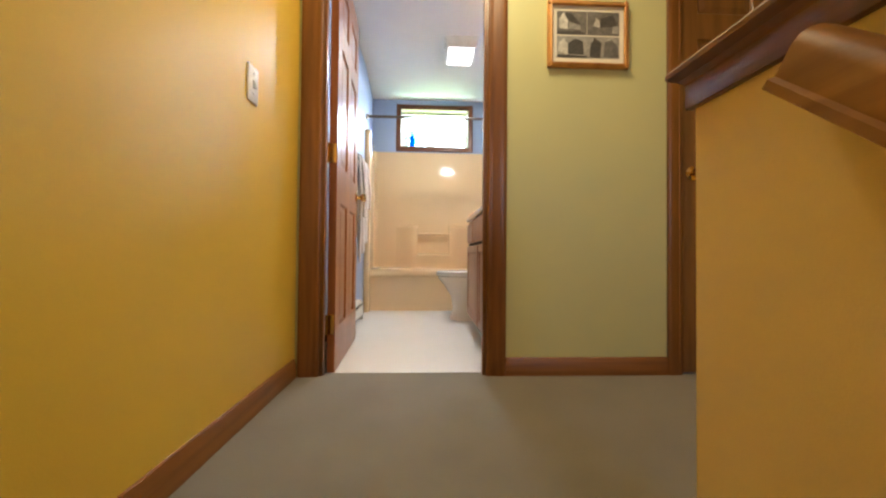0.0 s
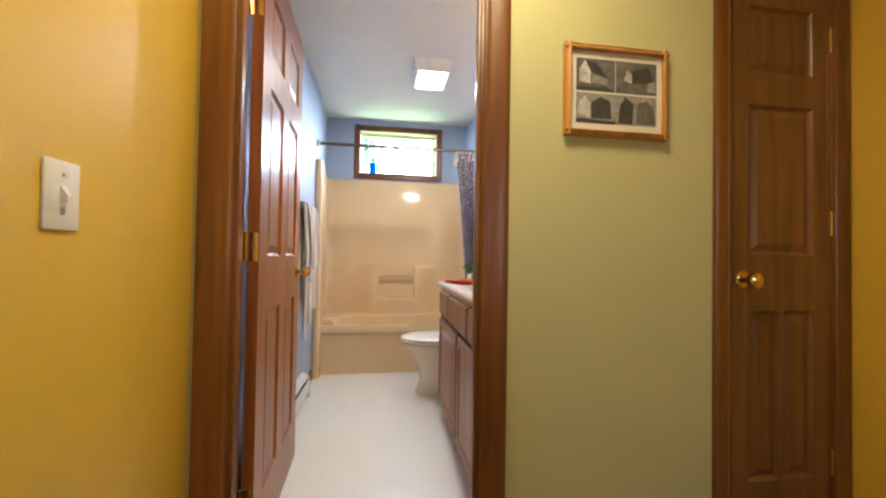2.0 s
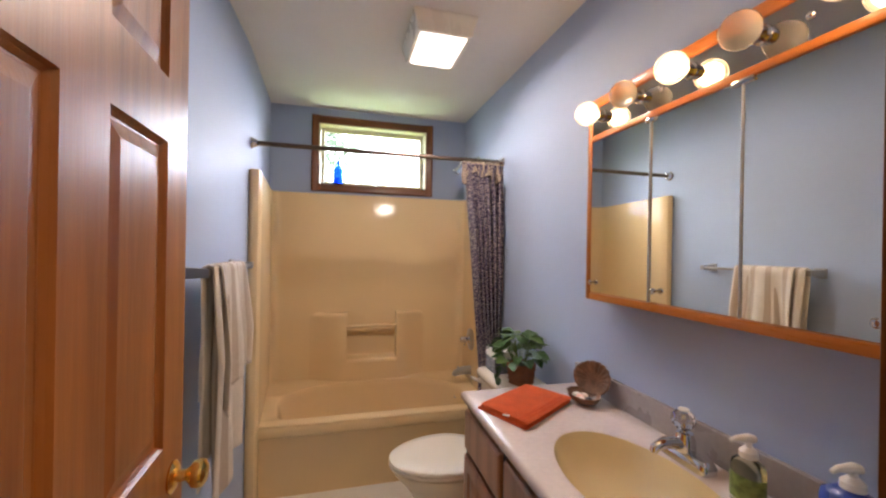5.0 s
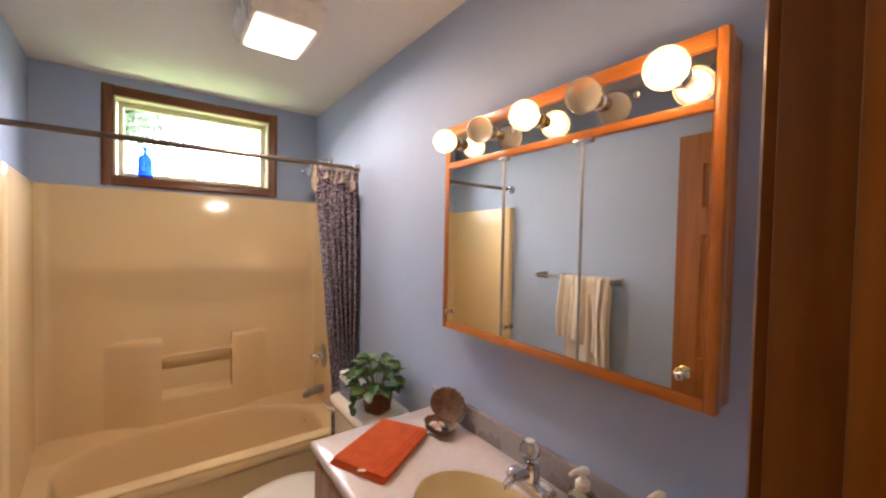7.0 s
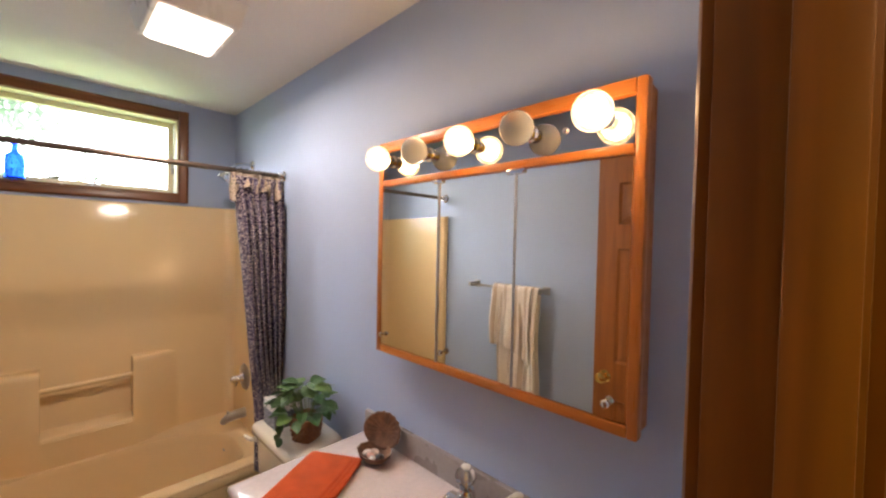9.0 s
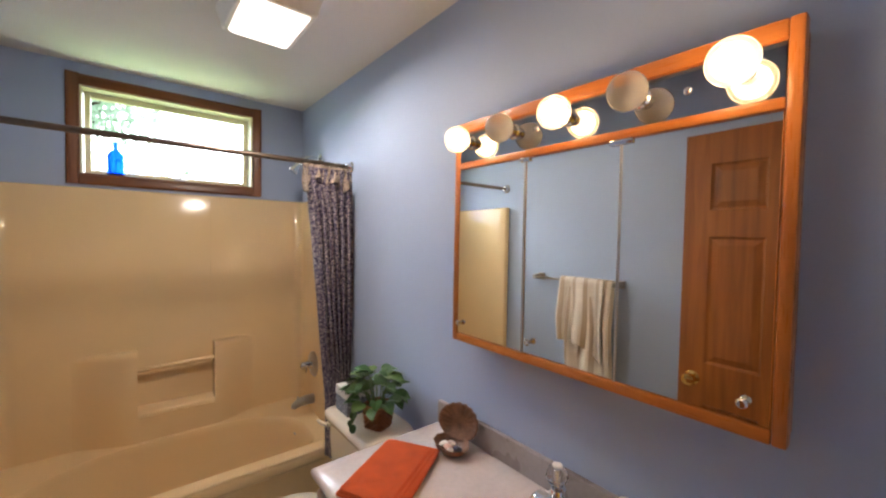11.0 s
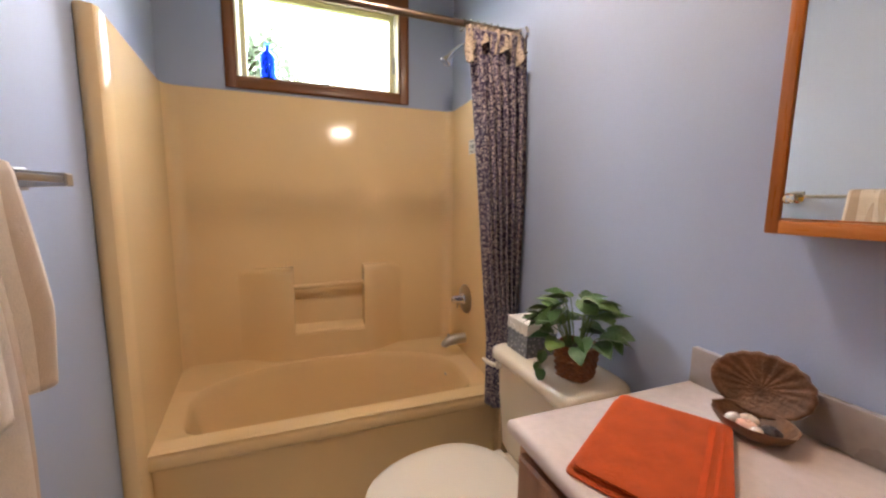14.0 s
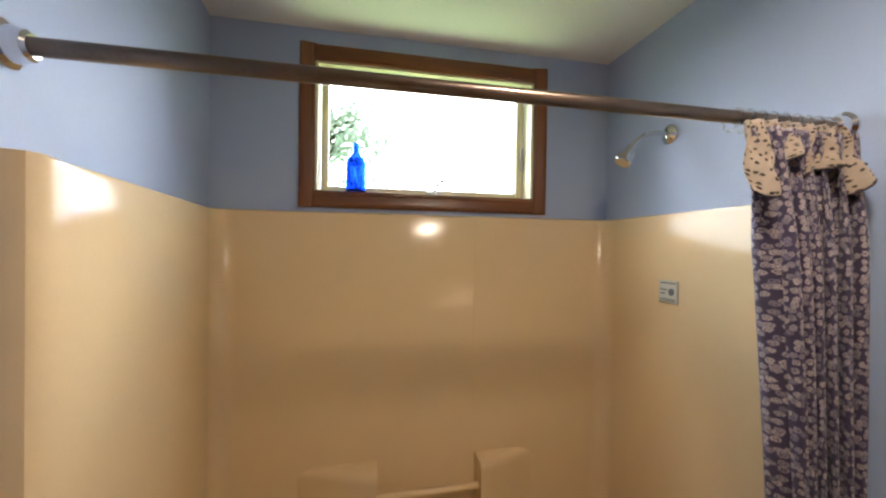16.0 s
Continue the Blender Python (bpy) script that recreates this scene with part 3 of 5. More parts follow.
# top ledge closing the gap behind the panels
bm = B()
for way, x_out, (front, back) in ((-1, -0.50, SL), (1, TX1, SR)):
    plan = [(x_out, TY0 - 0.03), (front + way * 0.020, TY0 - 0.03), (front + way * 0.020, TY0 + 0.02), (back + way * 0.016, TY1 - 0.08), (back + way * 0.016, TY1), (x_out, TY1)]
    prism(bm, plan if way > 0 else plan[::-1], ZT - 0.02, ZT - 0.001)
box(bm, SL[1], TY1 - 0.010, ZT - 0.02, SR[1], TY1, ZT - 0.001)
part("surround_ledge", bm, ACRYLIC, unit)
YF = TY1 - 0.022
NX0, NX1 = 0.076, 0.438  # niche between the two soap ledges


def swell(x, x_out, x_in):
    """How far the moulded panel stands out from the back wall: it fades into the wall at its outer edge."""
    u = max(0.0, min(1.0, (x - x_out) / (x_in - x_out)))
    return YF + 0.004 - 0.094 * u * u * (3 - 2 * u)


def pad_rings(xs, x_out, x_in, levels, tail):
    rows = []
    for z, back in levels:
        rows.append([(x, min(swell(x, x_out, x_in) + back, YF + 0.01), z) for x in xs] + [(x, YF + 0.012, z) for x in tail])
    return rows


TOP_EDGE = ((0.55, 0), (0.874, 0), (0.888, 0.003), (0.898, 0.010), (0.904, 0.020), (0.906, 0.032))
for x_in, x_out in ((NX0, -0.225), (NX1, 0.70)):
    xs = [x_out + (x_in - x_out) * k / 14 for k in range(15)]
    bm = loft(B(), pad_rings(xs, x_out, x_in, TOP_EDGE, (x_in, x_out)))
    part("shelf_pad", bm, ACRYLIC, unit, sharp=50)
xs = [-0.225 + (NX0 + 0.225) * k / 14 for k in range(15)] + [0.70 + (NX1 - 0.70) * (14 - k) / 14 for k in range(15)]
rows = []
for z in (RIM - 0.004, 0.48, 0.55):
    rows.append([(x, swell(x, -0.225, NX0) if x <= NX0 else swell(x, 0.70, NX1), z) for x in xs] + [(0.70, YF + 0.012, z), (-0.225, YF + 0.012, z)])
part("lower_panel", loft(B(), rows), ACRYLIC, unit, sharp=50)
bm = B()
prism(bm, [(YF + 0.005, 0.549), (YF - 0.080, 0.549), (YF - 0.079, 0.560), (YF - 0.072, 0.567), (YF - 0.060, 0.569), (YF + 0.005, 0.585)], NX0, NX1, "x")
part("niche_shelf", bm, ACRYLIC, unit, sharp=50)
part("grab_bar", tube(B(), [(NX0 - 0.004, YF - 0.050, 0.802), (0.25, YF - 0.052, 0.806), (NX1 + 0.004, YF - 0.050, 0.810)], 0.013), ACRYLIC, unit)
part("seam", box(B(), 0.4275, YF - 0.0012, 0.905, 0.4295, YF + 0.004, ZT - 0.02), ACRYLIC, unit, "faint panel joint")

# ---- shower fittings ----
shower_head = thing("wall_shower", "chrome shower head on a curved arm above the surround", "shower head")
bm = lathe(B(), [(0.001, 0.0), (0.030, 0.0), (0.031, 0.004), (0.020, 0.012), (0.012, 0.016), (0.001, 0.016)], Matrix.Translation((XR, 4.472, 2.043)) @ Matrix.Rotation(radians(-90), 4, "Y"))
part("flange", bm, CHROME, shower_head)
part("arm", tube(B(), [(XR - 0.004, 4.472, 2.043), (0.94, 4.472, 2.046), (0.90, 4.473, 2.036), (0.87, 4.474, 2.013), (0.856, 4.474, 1.996)], 0.0085), CHROME, shower_head)
aim = Vector((-0.55, 0.02, -0.8)).normalized()
m = Matrix.Translation((0.858, 4.474, 2.000)) @ aim.to_track_quat("Z", "Y").to_matrix().to_4x4()
part("head", lathe(B(), [(0.001, 0.0), (0.011, 0.002), (0.014, 0.012), (0.012, 0.022), (0.016, 0.034), (0.025, 0.050), (0.027, 0.066), (0.024, 0.070), (0.001, 0.069)], m), CHROME, shower_head)

valve = thing("shower_valve", "chrome shower valve with round plate and lever", "faucet")
xs = 0.957
m = Matrix.Translation((xs, 4.475, 0.732)) @ Matrix.Rotation(radians(-90), 4, "Y")
part("escutcheon", lathe(B(), [(0.001, 0.0), (0.078, 0.0), (0.080, 0.004), (0.074, 0.010), (0.050, 0.015), (0.034, 0.017), (0.001, 0.017)], m, 36), STEEL, valve)
part("stem", lathe(B(), [(0.001, 0.012), (0.032, 0.014), (0.026, 0.022), (0.022, 0.030), (0.022, 0.076), (0.019, 0.081), (0.012, 0.081), (0.011, 0.076), (0.001, 0.076)], m), CHROME, valve)
part("lever", tube(B(), [(xs - 0.048, 4.475, 0.716), (xs - 0.049, 4.474, 0.700), (xs - 0.052, 4.473, 0.684)], [0.006, 0.005, 0.004]), CHROME, valve)
spout = thing("tub_spout", "brushed chrome tub spout", "faucet")
part("body", tube(B(), [(xs + 0.008, 4.485, 0.505), (xs - 0.05, 4.485, 0.504), (xs - 0.09, 4.485, 0.498), (xs - 0.118, 4.485, 0.482), (xs - 0.122, 4.485, 0.470)], [0.030, 0.029, 0.026, 0.020, 0.016], 16), STEEL, spout)
part("diverter", cyl(B(), (xs - 0.095, 4.485, 0.516), (xs - 0.095, 4.485, 0.538), 0.006, seg=10, bevel=0.002), STEEL, spout)
overflow = thing("overflow_plate", "round steel overflow plate with a trip lever", "drain")
m = Matrix.Translation((0.846, 4.43, 0.330)) @ Matrix.Rotation(radians(-80), 4, "Y")
part("plate", lathe(B(), [(0.001, -0.03), (0.036, -0.03), (0.038, 0.002), (0.030, 0.007), (0.001, 0.009)], m), STEEL, overflow)
part("trip_lever", tube(B(), [(0.840, 4.43, 0.331), (0.826, 4.43, 0.333), (0.822, 4.43, 0.345)], 0.004, 8), STEEL, overflow)
INK = material("grey_print", (0.14, 0.14, 0.14), 0.6)
sticker = thing("safety_label", "small grey printed safety label on the surround", "label")
LX = 0.9525
part("backing", box(B(), LX - 0.002, 4.390, 1.505, LX + 0.002, 4.462, 1.575), material("label_film", (0.62, 0.60, 0.52), 0.35), sticker)
for y0, z0, y1, z1 in ((4.397, 1.565, 4.453, 1.569), (4.430, 1.544, 4.454, 1.548), (4.436, 1.532, 4.454, 1.536), (4.397, 1.515, 4.455, 1.518), (4.397, 1.510, 4.440, 1.512)):
    part("print_bar", box(B(), LX - 0.0032, y0, z0, LX - 0.0018, y1, z1), INK, sticker)
part("print_ring", lathe(B(), [(0.006, 0), (0.011, 0), (0.011, 0.0012), (0.006, 0.0012)], Matrix.Translation((LX - 0.0020, 4.412, 1.540)) @ Matrix.Rotation(radians(-90), 4, "Y"), 16), INK, sticker)

# ---- curtain rod and curtain ----
RY, RZ = 4.018, 1.928
ROD = material("tarnished_brown_steel", (0.20, 0.155, 0.125), 0.30, metal=1.0, var=0.12, scale=14, fine=0.05)
rod = thing("shower_rod", "tarnished steel shower curtain rod between two walls", "curtain rod")
part("rod_tube", cyl(B(), (XL + 0.004, RY, RZ), (XR - 0.004, RY, RZ), 0.0125), ROD, rod)
for x, way in ((XL, 1), (XR, -1)):
    m = Matrix.Translation((x, RY, RZ)) @ Matrix.Rotation(radians(90 * way), 4, "Y")
    part("flange", lathe(B(), [(0.001, 0.0), (0.030, 0.0), (0.031, 0.006), (0.024, 0.012), (0.020, 0.030), (0.0155, 0.034), (0.001, 0.034)], m), CHROME, rod)


def flowered(name, ground, petals, heart, scale, cover, leaf):
    """Printed cotton: scattered flowers with darker hearts and leaf sprigs on a plain ground."""
    m = material(name, ground, 0.9, spec=0.15, var=0.10, scale=30, bump=0.4, bump_scale=900, fine=0.06, sheen=0.2)
    nt = m.node_tree
    b = nt.nodes["Principled BSDF"]
    base = b.inputs["Base Color"].links[0].from_socket
    uv = nt.nodes.new("ShaderNodeUVMap")
    vo = nt.nodes.new("ShaderNodeTexVoronoi")
    vo.voronoi_dimensions = "2D"
    vo.inputs["Scale"].default_value, vo.inputs["Randomness"].default_value = scale, 0.85
    wob = nt.nodes.new("ShaderNodeTexNoise")
    wob.noise_dimensions = "2D"
    wob.inputs["Scale"].default_value = scale * 2.6
    add = nt.nodes.new("ShaderNodeMath")
    add.operation = "MULTIPLY_ADD"
    add.inputs[1].default_value = 0.38
    nt.links.new(uv.outputs[0], vo.inputs["Vector"])
    nt.links.new(uv.outputs[0], wob.inputs["Vector"])
    nt.links.new(wob.outputs["Fac"], add.inputs[0])
    nt.links.new(vo.outputs["Distance"], add.inputs[2])
    col = base
    # each flower has its own shade
    tint = nt.nodes.new("ShaderNodeSeparateColor")
    nt.links.new(vo.outputs["Color"], tint.inputs[0])
    for lo, colour in ((cover + 0.06, leaf), (cover, petals), (cover * 0.72, heart), (cover * 0.60, petals)):
        lt = nt.nodes.new("ShaderNodeMath")
        lt.operation = "LESS_THAN"
        lt.inputs[1].default_value = lo
        nt.links.new(add.outputs[0], lt.inputs[0])
        mx = nt.nodes.new("ShaderNodeMix")
        mx.data_type = "RGBA"
        mx.inputs["B"].default_value = (*colour, 1)
        shade = nt.nodes.new("ShaderNodeMix")
        shade.data_type = "RGBA"
        shade.inputs["A"].default_value = (*colour, 1)
        shade.inputs["B"].default_value = (colour[0] * 0.40, colour[1] * 0.42, colour[2] * 0.58, 1)
        nt.links.new(tint.outputs[0], shade.inputs["Factor"])
        nt.links.new(shade.outputs["Result"], mx.inputs["B"])
        nt.links.new(lt.outputs[0], mx.inputs["Factor"])
        nt.links.new(col, mx.inputs["A"])
        col = mx.outputs["Result"]
    nt.links.new(col, b.inputs["Base Color"])
    return m


PRINT_DARK = flowered("plum_flowered_cotton", (0.060, 0.045, 0.080), (0.47, 0.40, 0.37), (0.13, 0.075, 0.10), 76, 0.58, (0.16, 0.13, 0.19))
PRINT_LIGHT = flowered("cream_flowered_cotton", (0.42, 0.33, 0.25), (0.06, 0.05, 0.045), (0.20, 0.10, 0.08), 75, 0.36, (0.25, 0.22, 0.14))


def cloth(name, at, nu, nv, mat, parent, thick=0.0015, span=(1, 1), label=""):
    """A sheet of cloth: at(u, v) gives its place for u and v from 0 to 1; its print runs over span metres."""
    data = bpy.data.meshes.new(name)
    verts = [tuple(at(i / nu, j / nv)) for j in range(nv + 1) for i in range(nu + 1)]
    faces = [(j * (nu + 1) + i, j * (nu + 1) + i + 1, (j + 1) * (nu + 1) + i + 1, (j + 1) * (nu + 1) + i) for j in range(nv) for i in range(nu)]
    data.from_pydata(verts, [], faces)
    layer = data.uv_layers.new(name="UVMap")
    for loop in data.loops:
        k = loop.vertex_index
        layer.data[loop.index].uv = (k % (nu + 1) / nu * span[0], k // (nu + 1) / nv * span[1])
    data.polygons.foreach_set("use_smooth", [True] * len(faces))
    data.materials.append(mat)
    ob = new(name, data)
    ob.parent = parent
    mod = ob.modifiers.new("thickness", "SOLIDIFY")
    mod.thickness, mod.offset = thick, 0
    if label:
        ob["label"] = label
    return ob


curtain = thing("shower_curtain", "bunched plum shower curtain with cream flowers and a ruffled top", "shower curtain")


def curtain_at(u, v):
    """u across the folds, v downwards."""
    z = RZ - 0.03 - v * 1.50
    x0 = 0.722 + 0.125 * min(1.0, v * 1.25) ** 0.9
    x1 = 0.972 - 0.006 * min(1.0, v * 1.6)
    fold = math.sin(u * math.pi * 13 + 0.5 * math.sin(v * 5)) * (0.026 + 0.010 * v) * (0.35 + 0.65 * min(1, v * 7)) + math.sin(u * 47 + v * 3) * 0.006
    x = x0 + (x1 - x0) * u + 0.012 * math.sin(u * math.pi * 26 + v * 2) * (1 - 0.3 * v)
    return (min(x, XR - 0.006), RY - 0.040 + fold, z)


cloth("panel", curtain_at, 150, 60, PRINT_DARK, curtain, span=(0.95, 1.5))

def ruffle_at(u, v):
    """Gathered tight at the rod, flaring into uneven crumpled lobes below."""
    lobe = math.sin(u * math.pi * 5.2 + 0.4)
    drop = 0.112 + 0.030 * lobe - 0.02 * u + 0.014 * math.sin(u * 31 + 1.0)
    flare = v ** 1.3 * (0.016 + 0.014 * math.sin(u * math.pi * 7 + 0.6))
    fold = 0.017 * math.sin(u * math.pi * 17 + 2.0 * v) * (0.7 + 0.5 * v) + 0.010 * v * math.sin(u * 43 + 4 * v) + 0.005 * math.sin(u * 90 - 7 * v)
    x = 0.716 + 0.240 * u + v * (0.012 * math.sin(u * 21 + 0.8)) + 0.010 * v * max(0, u - 0.75) * 4 - 0.014 * v * (1 - u)
    return (min(x, XR - 0.010), RY - 0.031 - flare + 0.8 * fold, RZ - 0.014 - v * drop)


cloth("ruffle", ruffle_at, 180, 18, PRINT_LIGHT, curtain, span=(0.7, 0.15), label="cream flowered ruffle with dark edging")
EDGE = material("dark_piping", (0.03, 0.022, 0.03), 0.8)
bm = tube(B(), [ruffle_at(i / 150, 1.0) for i in range(151)], 0.0024, 6)
part("piping", bm, EDGE, curtain)
RING = glass("clear_plastic_ring", (0.95, 0.95, 0.92), 0.12, 1.3)
for i in range(9):
    x = 0.715 + 0.028 * i
    pts = [(x + 0.004 * math.sin(a), RY + 0.019 * math.cos(a), RZ - 0.006 + 0.022 * math.sin(a)) for a in [2 * math.pi * k / 16 for k in range(17)]]
    part("curtain_ring", tube(B(), pts, 0.0024, 6), RING, curtain)

# ---- toilet ----
TCY = 3.588
toilet = thing("toilet", "bone china toilet with a closed cream lid", "toilet")


def oval(cx, cy, rx, ry, z, front=1.0, n=36):
    """An egg-shaped ring, longer towards -x."""
    out = []
    for i in range(n):
        a = 2 * math.pi * i / n
        c = math.cos(a)
        out.append((cx + rx * c * (front if c < 0 else 1.0), cy + ry * math.sin(a), z))
    return out


bm = loft(B(), [oval(0.57, TCY, 0.19, 0.105, 0.0, 1.0), oval(0.57, TCY, 0.19, 0.105, 0.03, 1.0), oval(0.575, TCY, 0.165, 0.088, 0.10, 1.0), oval(0.57, TCY, 0.16, 0.10, 0.20, 1.1),
                oval(0.56, TCY, 0.17, 0.145, 0.30, 1.35), oval(0.55, TCY, 0.185, 0.175, 0.355, 1.45), oval(0.55, TCY, 0.185, 0.178, 0.375, 1.47), oval(0.55, TCY, 0.17, 0.165, 0.382, 1.45)])
part("bowl", bm, CHINA, toilet, sharp=60)
part("rear_deck", box(B(), 0.66, TCY - 0.13, 0.22, 0.945, TCY + 0.13, 0.375, 0.02, 3), CHINA, toilet)
bm = loft(B(), [oval(0.545, TCY, 0.19, 0.178, 0.383, 1.46), oval(0.545, TCY, 0.195, 0.184, 0.388, 1.46), oval(0.545, TCY, 0.195, 0.184, 0.396, 1.46), oval(0.545, TCY, 0.188, 0.177, 0.401, 1.46)])
part("seat", bm, SEAT, toilet, sharp=60)
bm = loft(B(), [oval(0.545, TCY, 0.186, 0.176, 0.403, 1.46), oval(0.545, TCY, 0.194, 0.183, 0.407, 1.46), oval(0.545, TCY, 0.194, 0.183, 0.415, 1.46), oval(0.545, TCY, 0.185, 0.174, 0.422, 1.44), oval(0.545, TCY, 0.14, 0.13, 0.4255, 1.42), oval(0.545, TCY, 0.05, 0.05, 0.427, 1.4)])
part("lid", bm, SEAT, toilet, sharp=60)
for y in (-0.075, 0.075):
    part("hinge_block", box(B(), 0.715, TCY + y - 0.025, 0.382, 0.748, TCY + y + 0.025, 0.412, 0.006), SEAT, toilet)
bm = loft(B(), [[(p.x, p.y, z) for p in rounded([(0.760 + d, 3.372 + d), (0.974, 3.372 + d), (0.974, 3.772 - d), (0.760 + d, 3.772 - d)], 0.03, 5)] for d, z in ((0.03, 0.372), (0.018, 0.40), (0.006, 0.60), (0.004, 0.715))])
part("tank", bm, CHINA, toilet, sharp=60)
bm = loft(B(), [[(p.x, p.y, z) for p in rounded([(0.742 + d, 3.356 + d), (0.980, 3.356 + d), (0.980, 3.788 - d), (0.742 + d, 3.788 - d)], 0.045, 6)] for d, z in ((0.008, 0.714), (0.0, 0.720), (0.0, 0.742), (0.005, 0.753), (0.016, 0.758), (0.05, 0.760))])
part("tank_lid", bm, CHINA, toilet, sharp=60)
lever = part("flush_lever", lathe(B(), [(0.001, 0), (0.014, 0), (0.014, 0.012), (0.001, 0.014)], Matrix.Translation((0.760, 3.738, 0.695)) @ Matrix.Rotation(radians(-90), 4, "Y"), 16), CHINA, toilet)
part("lever_arm", tube(B(), [(0.744, 3.738, 0.695), (0.738, 3.75, 0.694), (0.734, 3.78, 0.692), (0.733, 3.812, 0.690)], [0.007, 0.009, 0.009, 0.006], 10), CHINA, lever)

supply = thing("water_supply_valve", "chrome supply valve with a braided hose beside the toilet", "valve")
part("valve_body", cyl(cyl(B(), (XR - 0.002, 3.905, 0.19), (XR - 0.075, 3.905, 0.19), 0.010, seg=14), (XR - 0.060, 3.905, 0.165), (XR - 0.060, 3.905, 0.225), 0.013, seg=14), CHROME, supply)
part("valve_knob", cyl(B(), (XR - 0.075, 3.905, 0.19), (XR - 0.098, 3.905, 0.19), 0.019, 0.016, seg=18, bevel=0.003), CHROME, supply)
part("hose", tube(B(), [(XR - 0.060, 3.905, 0.22), (XR - 0.060, 3.90, 0.27), (0.895, 3.83, 0.33), (0.880, 3.760, 0.372), (0.878, 3.745, 0.385)], 0.0065, 10), STEEL, supply)
tissue_box = thing("tissue_box", "flowered cardboard tissue box with a white scalloped top on the tank", "tissue box")
PRINT_BOX = flowered("grey_flowered_card", (0.16, 0.17, 0.20), (0.55, 0.55, 0.54), (0.28, 0.28, 0.31), 60, 0.40, (0.32, 0.33, 0.35))
card = [(0.790, 3.620), (0.905, 3.620), (0.905, 3.740), (0.790, 3.740)]
bmb = B()
prism(bmb, card, 0.7605, 0.845)
bx = part("box_body", bmb, PRINT_BOX, tissue_box, smooth=False)
layer = bx.data.uv_layers.new(name="UVMap")
for loop in bx.data.loops:
    co = bx.data.vertices[loop.vertex_index].co
    layer.data[loop.index].uv = (co.x + co.y, co.z)
WHITE_CARD = material("white_card", (0.74, 0.72, 0.68), 0.5, var=0.05, scale=20)
part("box_top", box(B(), 0.7885, 3.6185, 0.845, 0.9065, 3.7415, 0.874, 0.002), WHITE_CARD, tissue_box, "white upper part")
bm = B()
for i in range(5):
    for side in range(2):
        c = 3.630 + 0.025 * i + 0.0
        if side == 0:
            cyl(bm, (0.7872, c, 0.845), (0.7892, c, 0.845), 0.012, seg=12)
        else:
            cyl(bm, (0.800 + 0.024 * i, 3.6172, 0.845), (0.800 + 0.024 * i, 3.6192, 0.845), 0.012, seg=12)
part("scalloped_edge", bm, WHITE_CARD, tissue_box)
# thin dark oval on the closed top: the opening's inner shade as colour
part("slot", loft(B(), [[(0.8475 + 0.022 * math.cos(a), 3.680 + 0.042 * math.sin(a), z) for a in [2 * math.pi * k / 24 for k in range(24)]] for z in (0.8738, 0.8752)]), DARK, tissue_box, "flat dark oval drawn as the shaded opening")

# ---- plant ----
plant = thing("potted_plant", "leafy green pothos in a brown wicker pot on the tank", "plant")
WICKER = material("brown_wicker", (0.25, 0.085, 0.03), 0.6, var=0.25, scale=60, bump=0.9, bump_scale=220, fine=0.2)
PX, PY, PZ = 0.860, 3.470, 0.7605


def basket_ring(half, z, ripple=0.0, phase=0.0, n=64):
    """A rounded square turned a little towards the room."""
    out = []
    for i in range(n):
        a = 2 * math.pi * i / n
        c, q = math.cos(a), math.sin(a)
        r = half / (abs(c) ** 5 + abs(q) ** 5) ** 0.2 + ripple * math.cos(16 * a + phase)
        out.append((PX + r * math.cos(a + 0.42), PY + r * math.sin(a + 0.42), PZ + z))
    return out


pot = part("pot", loft(B(), [basket_ring(h, z) for h, z in ((0.036, 0.0), (0.041, 0.004), (0.046, 0.050), (0.051, 0.096), (0.047, 0.100), (0.043, 0.086))]), WICKER, plant, "brown woven wicker basket")
for k in range(10):
    ring = basket_ring(0.0425 + 0.0105 * k / 9.5, 0.008 + 0.0098 * k, 0.0026, k * math.pi)
    part("weave", tube(B(), ring + ring[:1], 0.0046, 6), WICKER, pot)
LEAF = material("pothos_leaf", (0.055, 0.13, 0.040), 0.32, var=0.35, scale=18, bump=0.2, bump_scale=120, fine=0.08, coat=0.15)
LEAF_PALE = material("young_pothos_leaf", (0.12, 0.21, 0.06), 0.34, var=0.3, scale=18, fine=0.08, coat=0.15)
STEM = material("green_stem", (0.09, 0.15, 0.04), 0.5)


def leaf_mesh(size, fold, droop):
    """A heart-shaped leaf with a folded midrib, its stalk at the origin, pointing along +x."""
    bm = B()
    rows = []
    for j in range(8):
        t = j / 7
        w = 0.47 * (math.sin(math.pi * min(1, t * 0.93 + 0.06)) ** 0.75) * (1.12 - 0.55 * t)
        if j == 7:
            w = 0.012
        row = []
        for i in (-2, -1, 0, 1, 2):
            a = i / 2
            x = t - (0.10 * abs(a) ** 1.5 if t < 0.3 else 0)
            row.append(bm.verts.new((size * x, size * w * a, size * (fold * abs(a) * w * 1.6 - droop * t * t + 0.02 * math.sin(9 * t + 3 * a)))))
        rows.append(row)
    for a, b in zip(rows, rows[1:]):
        for i in range(4):
            bm.faces.new((a[i], a[i + 1], b[i + 1], b[i]))
    return bm


